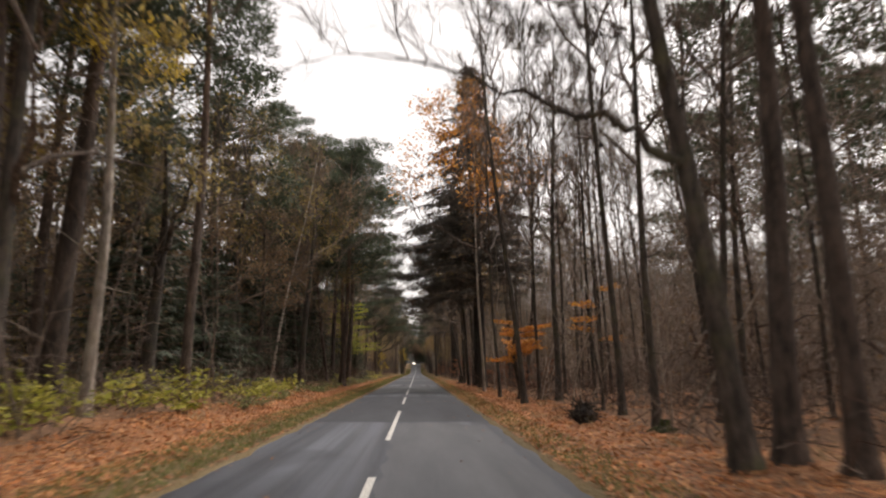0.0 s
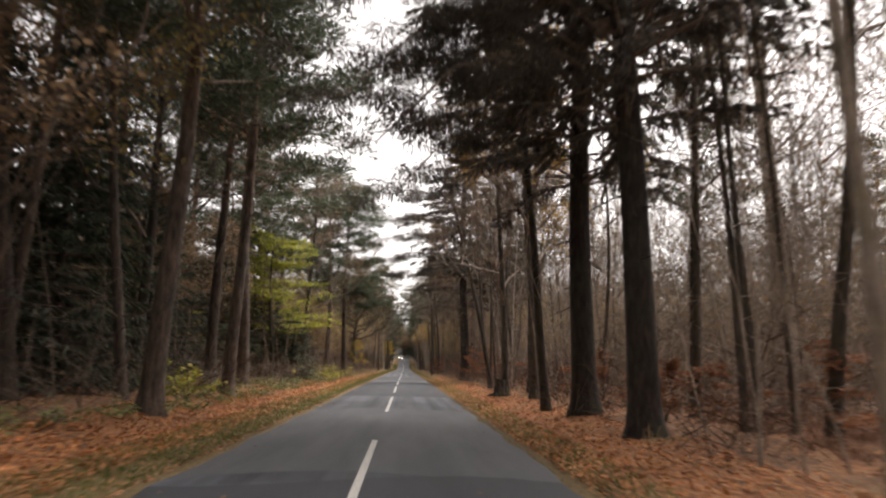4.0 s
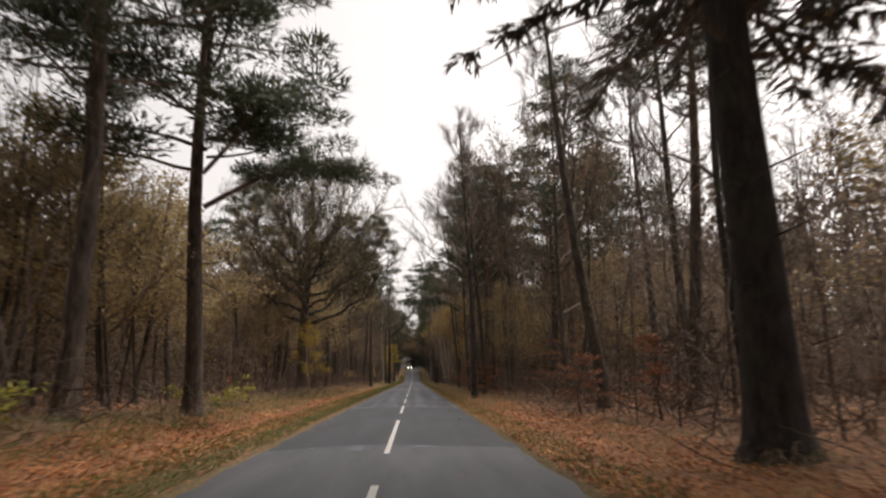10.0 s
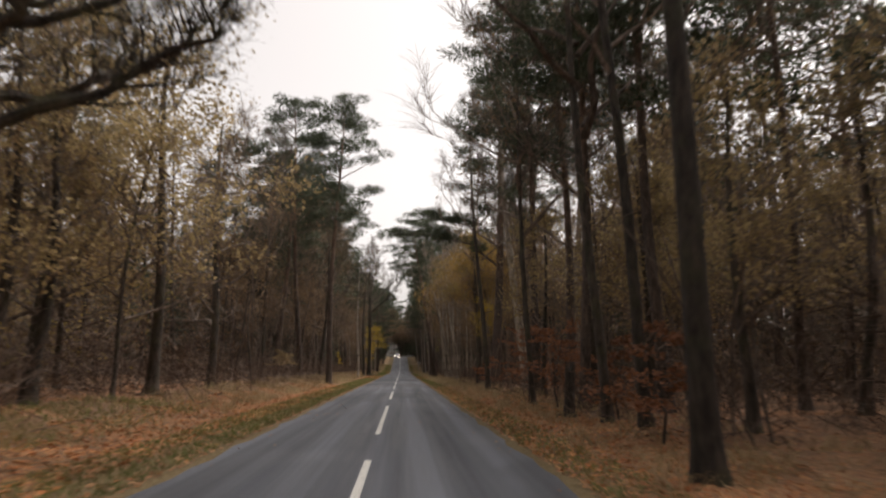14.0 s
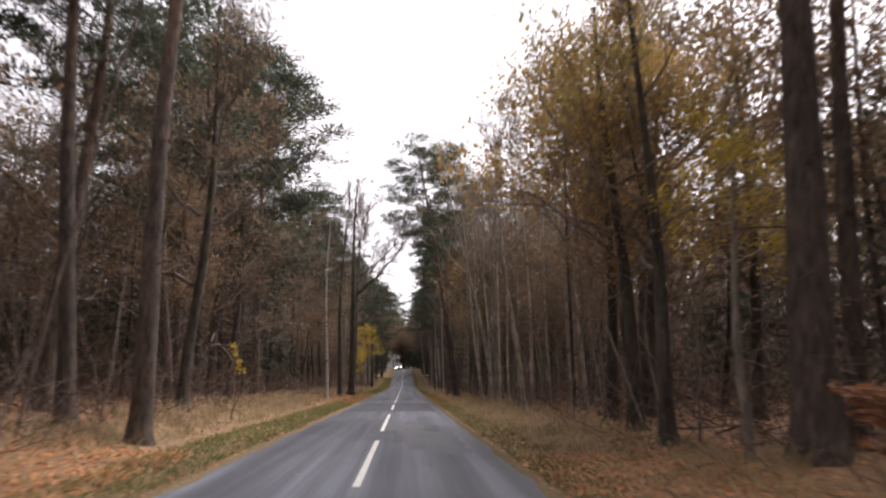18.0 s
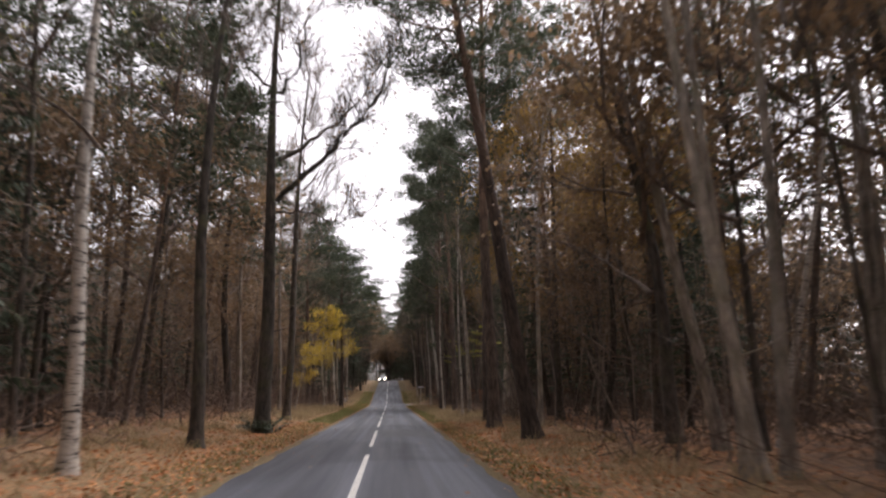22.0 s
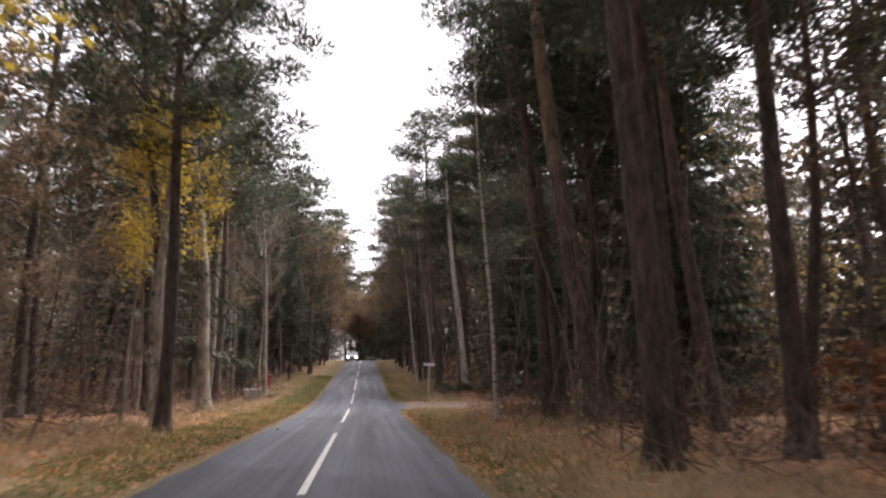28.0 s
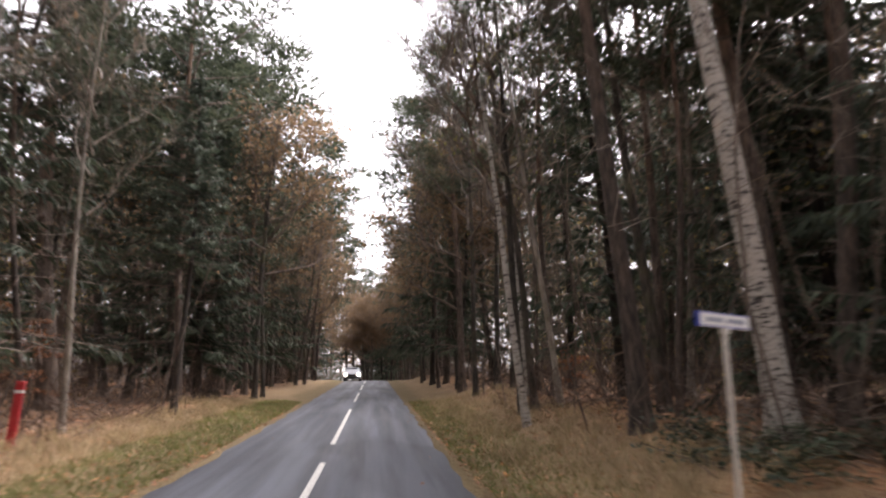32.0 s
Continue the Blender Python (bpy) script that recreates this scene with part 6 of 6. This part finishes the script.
# a dead stem that carries a dense round ball of twigs
BROOM = leafy("dark_broom_twigs", [(0.022, 0.018, 0.015), (0.035, 0.028, 0.022), (0.015, 0.014, 0.012)], 0.05)
rng = random.Random(9)
ball = Shape()
for t in range(3200):
    d = rnd_dir(rng)
    ball.blade(Vector((0.1, 0.04, 6.1)) + d * rng.random() ** 0.6 * 0.62, (d + rnd_dir(rng) * 0.9).normalized(), rng.uniform(0.1, 0.3), 0.022, rng)
dead = tagged(new("dead_tree"), "dead bare stem topped by a dense round ball of twigs", "tree")
part("trunk", stem("trunk", 6.2, 0.10, BARK_DARK, 8, 0.0, 8), dead)
tagged(part("twig_ball", ball.done("twig_ball", BROOM), dead), kind="stuff")
dead.location = (-9.3, 174.7, float(ground_z(-9.3, 174.7)))


# ---- made things by the road ----
def block(sh, x0, x1, y0, y1, z0, z1, chamfer=0.0):
    """A box with chamfered upright edges and a chamfered top, added to sh."""
    c = chamfer
    k = len(sh.v)
    for z, g in ((z0, 0.0), (z1 - c, 0.0), (z1, c)):
        for px, py in ((x0 + c + g, y0 + g), (x1 - c - g, y0 + g), (x1 - g, y0 + c + g), (x1 - g, y1 - c - g), (x1 - c - g, y1 - g), (x0 + c + g, y1 - g), (x0 + g, y1 - c - g), (x0 + g, y0 + c + g)):
            sh.v.append(Vector((px, py, z)))
    for j in range(2):
        for i in range(8):
            sh.f.append((k + j * 8 + i, k + j * 8 + (i + 1) % 8, k + (j + 1) * 8 + (i + 1) % 8, k + (j + 1) * 8 + i))
    sh.f.append(tuple(k + 16 + i for i in range(8)))
    sh.f.append(tuple(k + 7 - i for i in range(8)))


def boxed(name, mat, *dims):
    sh = Shape()
    block(sh, *dims)
    return sh.done(name, mat)


RED = plain("red_paint", (0.42, 0.025, 0.03), 0.55)
WHITE = plain("white_paint", (0.72, 0.72, 0.70), 0.5, 0.0, 0.08)
GREY_BOX = plain("pale_grey_plastic", (0.46, 0.46, 0.45), 0.6, 0.0, 0.12, 3.0)
ZINC = plain("galvanised_steel", (0.62, 0.59, 0.53), 0.55, 0.2)
BLUE = plain("blue_enamel", (0.03, 0.05, 0.30), 0.4)
RUBBER = plain("black_rubber", (0.02, 0.02, 0.02), 0.8)
for x, y, h in ((-7.3, 308.8, 1.4), (-6.2, 310.9, 1.3), (-8.9, 128.5, 0.95)):
    post = tagged(new("marker_post"), "red painted wooden marker post in the grass", "post", "red marker posts")
    part("shaft", boxed("shaft", RED, -0.075, 0.075, -0.075, 0.075, -0.3, h, 0.012), post)
    part("cap", boxed("cap", RED, -0.085, 0.085, -0.085, 0.085, h, h + 0.04, 0.012), post)
    part("band", boxed("band", WHITE, -0.078, 0.078, -0.078, 0.078, h - 0.2, h - 0.13, 0.011), post, "narrow white band")
    post.location = (x, y, float(ground_z(x, y)))
    post.rotation_euler = (0.02, 0.05 if y < 316 else -0.03, 0.2)

cab = tagged(new("utility_cabinet"), "pale grey utility cabinet with a white lid in tall grass", "cabinet")
part("body", boxed("body", GREY_BOX, -0.40, 0.40, -0.22, 0.22, 0.08, 0.86, 0.02), cab)
part("plinth", boxed("plinth", plain("concrete", (0.3, 0.29, 0.27), 0.9), -0.42, 0.42, -0.24, 0.24, -0.2, 0.08, 0.02), cab)
part("lid", boxed("lid", WHITE, -0.45, 0.45, -0.27, 0.27, 0.86, 0.93, 0.02), cab, "white overhanging lid")
door = part("door", boxed("door", GREY_BOX, -0.34, 0.34, -0.235, -0.22, 0.14, 0.80, 0.006), cab)
part("handle", boxed("handle", RUBBER, 0.24, 0.28, -0.255, -0.235, 0.42, 0.54, 0.006), door)
cab.location = (-6.05, 302.2, float(ground_z(-6.05, 302.2)) - 0.3)
cab.rotation_euler = (0, 0, 0.12)

# street name sign on a pole: two faces in a white frame with a blue end; the writing cannot be read
sign = tagged(new("street_sign"), "white street name sign with blue edge on steel pole", "sign")
pole = Shape()
pole.tube([Vector((0, 0, z)) for z in (-0.4, 0.0, 1.2, 2.14)], [0.034, 0.034, 0.033, 0.033], 12)
part("pole", pole.done("pole", ZINC), sign)
part("plate", boxed("plate", WHITE, -0.40, 0.44, -0.018, 0.018, 2.14, 2.31, 0.008), sign, "white name plate")
part("edge", boxed("edge", BLUE, -0.46, -0.40, -0.02, 0.02, 2.135, 2.315, 0.008), sign, "blue end of the plate")
for dz in (2.15, 2.30):
    part("rim", boxed("rim", BLUE, -0.40, 0.44, -0.021, 0.021, dz - 0.006, dz + 0.006, 0.002), sign)
part("bracket", boxed("bracket", ZINC, -0.05, 0.05, -0.04, 0.04, 2.08, 2.14, 0.008), sign)
for k, (x0, x1) in enumerate(((-0.30, -0.02), (0.04, 0.34))):
    part("lettering_bar", boxed("lettering_bar", plain("faded_lettering", (0.30, 0.32, 0.38), 0.6), x0, x1, -0.0205, -0.018, 2.20, 2.25, 0.001), sign)
sign.location = (4.85, 303.6, float(ground_z(4.85, 303.6)))
sign.rotation_euler = (0, 0.02, radians(24))


# ---- a car that stands on the crest with its headlights on ----
def car(x, y):
    top = tagged(new("car"), "light grey car on the crest with bright headlights", "car")
    paint = plain("car_paint", (0.30, 0.31, 0.33), 0.3, 0.4, 0.05)
    glass = plain("car_glass", (0.02, 0.022, 0.025), 0.08, 0.0, 0.1)
    lamp, n2, l2, b2 = nodes_of("headlight")
    b2.inputs["Emission Color"].default_value = (1.0, 0.86, 0.66, 1)
    b2.inputs["Emission Strength"].default_value = 12.0
    sh = Shape()
    block(sh, -0.88, 0.88, -2.1, 2.1, 0.28, 0.86, 0.10)
    body = part("body", sh.done("body", paint), top)
    cabin = Shape()
    low = ((-0.80, -0.95), (0.80, -0.95), (0.80, 1.75), (-0.80, 1.75))
    high = ((-0.62, -0.20), (0.62, -0.20), (0.62, 1.35), (-0.62, 1.35))
    cabin.v = [Vector((a, c, 0.85)) for a, c in low] + [Vector((a, c, 1.42)) for a, c in high]
    cabin.f = [(0, 1, 5, 4), (1, 2, 6, 5), (2, 3, 7, 6), (3, 0, 4, 7), (4, 5, 6, 7)]
    part("cabin", cabin.done("cabin", paint), top)
    ws = Shape()
    ws.v = [Vector(p) for p in ((-0.70, -0.875, 0.90), (0.70, -0.875, 0.90), (0.56, -0.27, 1.37), (-0.56, -0.27, 1.37))]
    ws.f = [(0, 1, 2, 3)]
    part("windscreen", ws.done("windscreen", glass), top)
    part("grille", boxed("grille", RUBBER, -0.42, 0.42, -2.13, -2.09, 0.52, 0.68, 0.01), top)
    part("bumper", boxed("bumper", RUBBER, -0.80, 0.80, -2.16, -2.08, 0.30, 0.44, 0.02), top)
    for sx in (-1, 1):
        hl = Shape()
        hl.tube([Vector((sx * 0.66, -2.04, 0.68)), Vector((sx * 0.66, -2.12, 0.68)), Vector((sx * 0.66, -2.14, 0.68))], [0.13, 0.13, 0.02], 14)
        part("headlight", hl.done("headlight", lamp), top, "bright round headlight")
        part("mirror", boxed("mirror", paint, sx * 0.98 - 0.08, sx * 0.98 + 0.08, -0.78, -0.66, 0.92, 1.04, 0.02), top)
        for wy in (-1.35, 1.3):
            ty = Shape()
            ty.tube([Vector((sx * 0.70, wy, 0.31)), Vector((sx * 0.72, wy, 0.31)), Vector((sx * 0.88, wy, 0.31)), Vector((sx * 0.90, wy, 0.31))], [0.24, 0.31, 0.31, 0.24], 18)
            wheel = part("wheel", ty.done("wheel", RUBBER), top)
            rim = Shape()
            rim.tube([Vector((sx * 0.86, wy, 0.31)), Vector((sx * 0.905, wy, 0.31)), Vector((sx * 0.91, wy, 0.31))], [0.21, 0.20, 0.03], 14)
            part("rim", rim.done("rim", ZINC), wheel)
    slope = float(road_z(y + 1) - road_z(y - 1)) / 2
    top.location = (x, y, float(road_z(y)) + 0.02)
    top.rotation_euler = (math.atan(slope), 0, 0)


car(-1.3, 369.0)
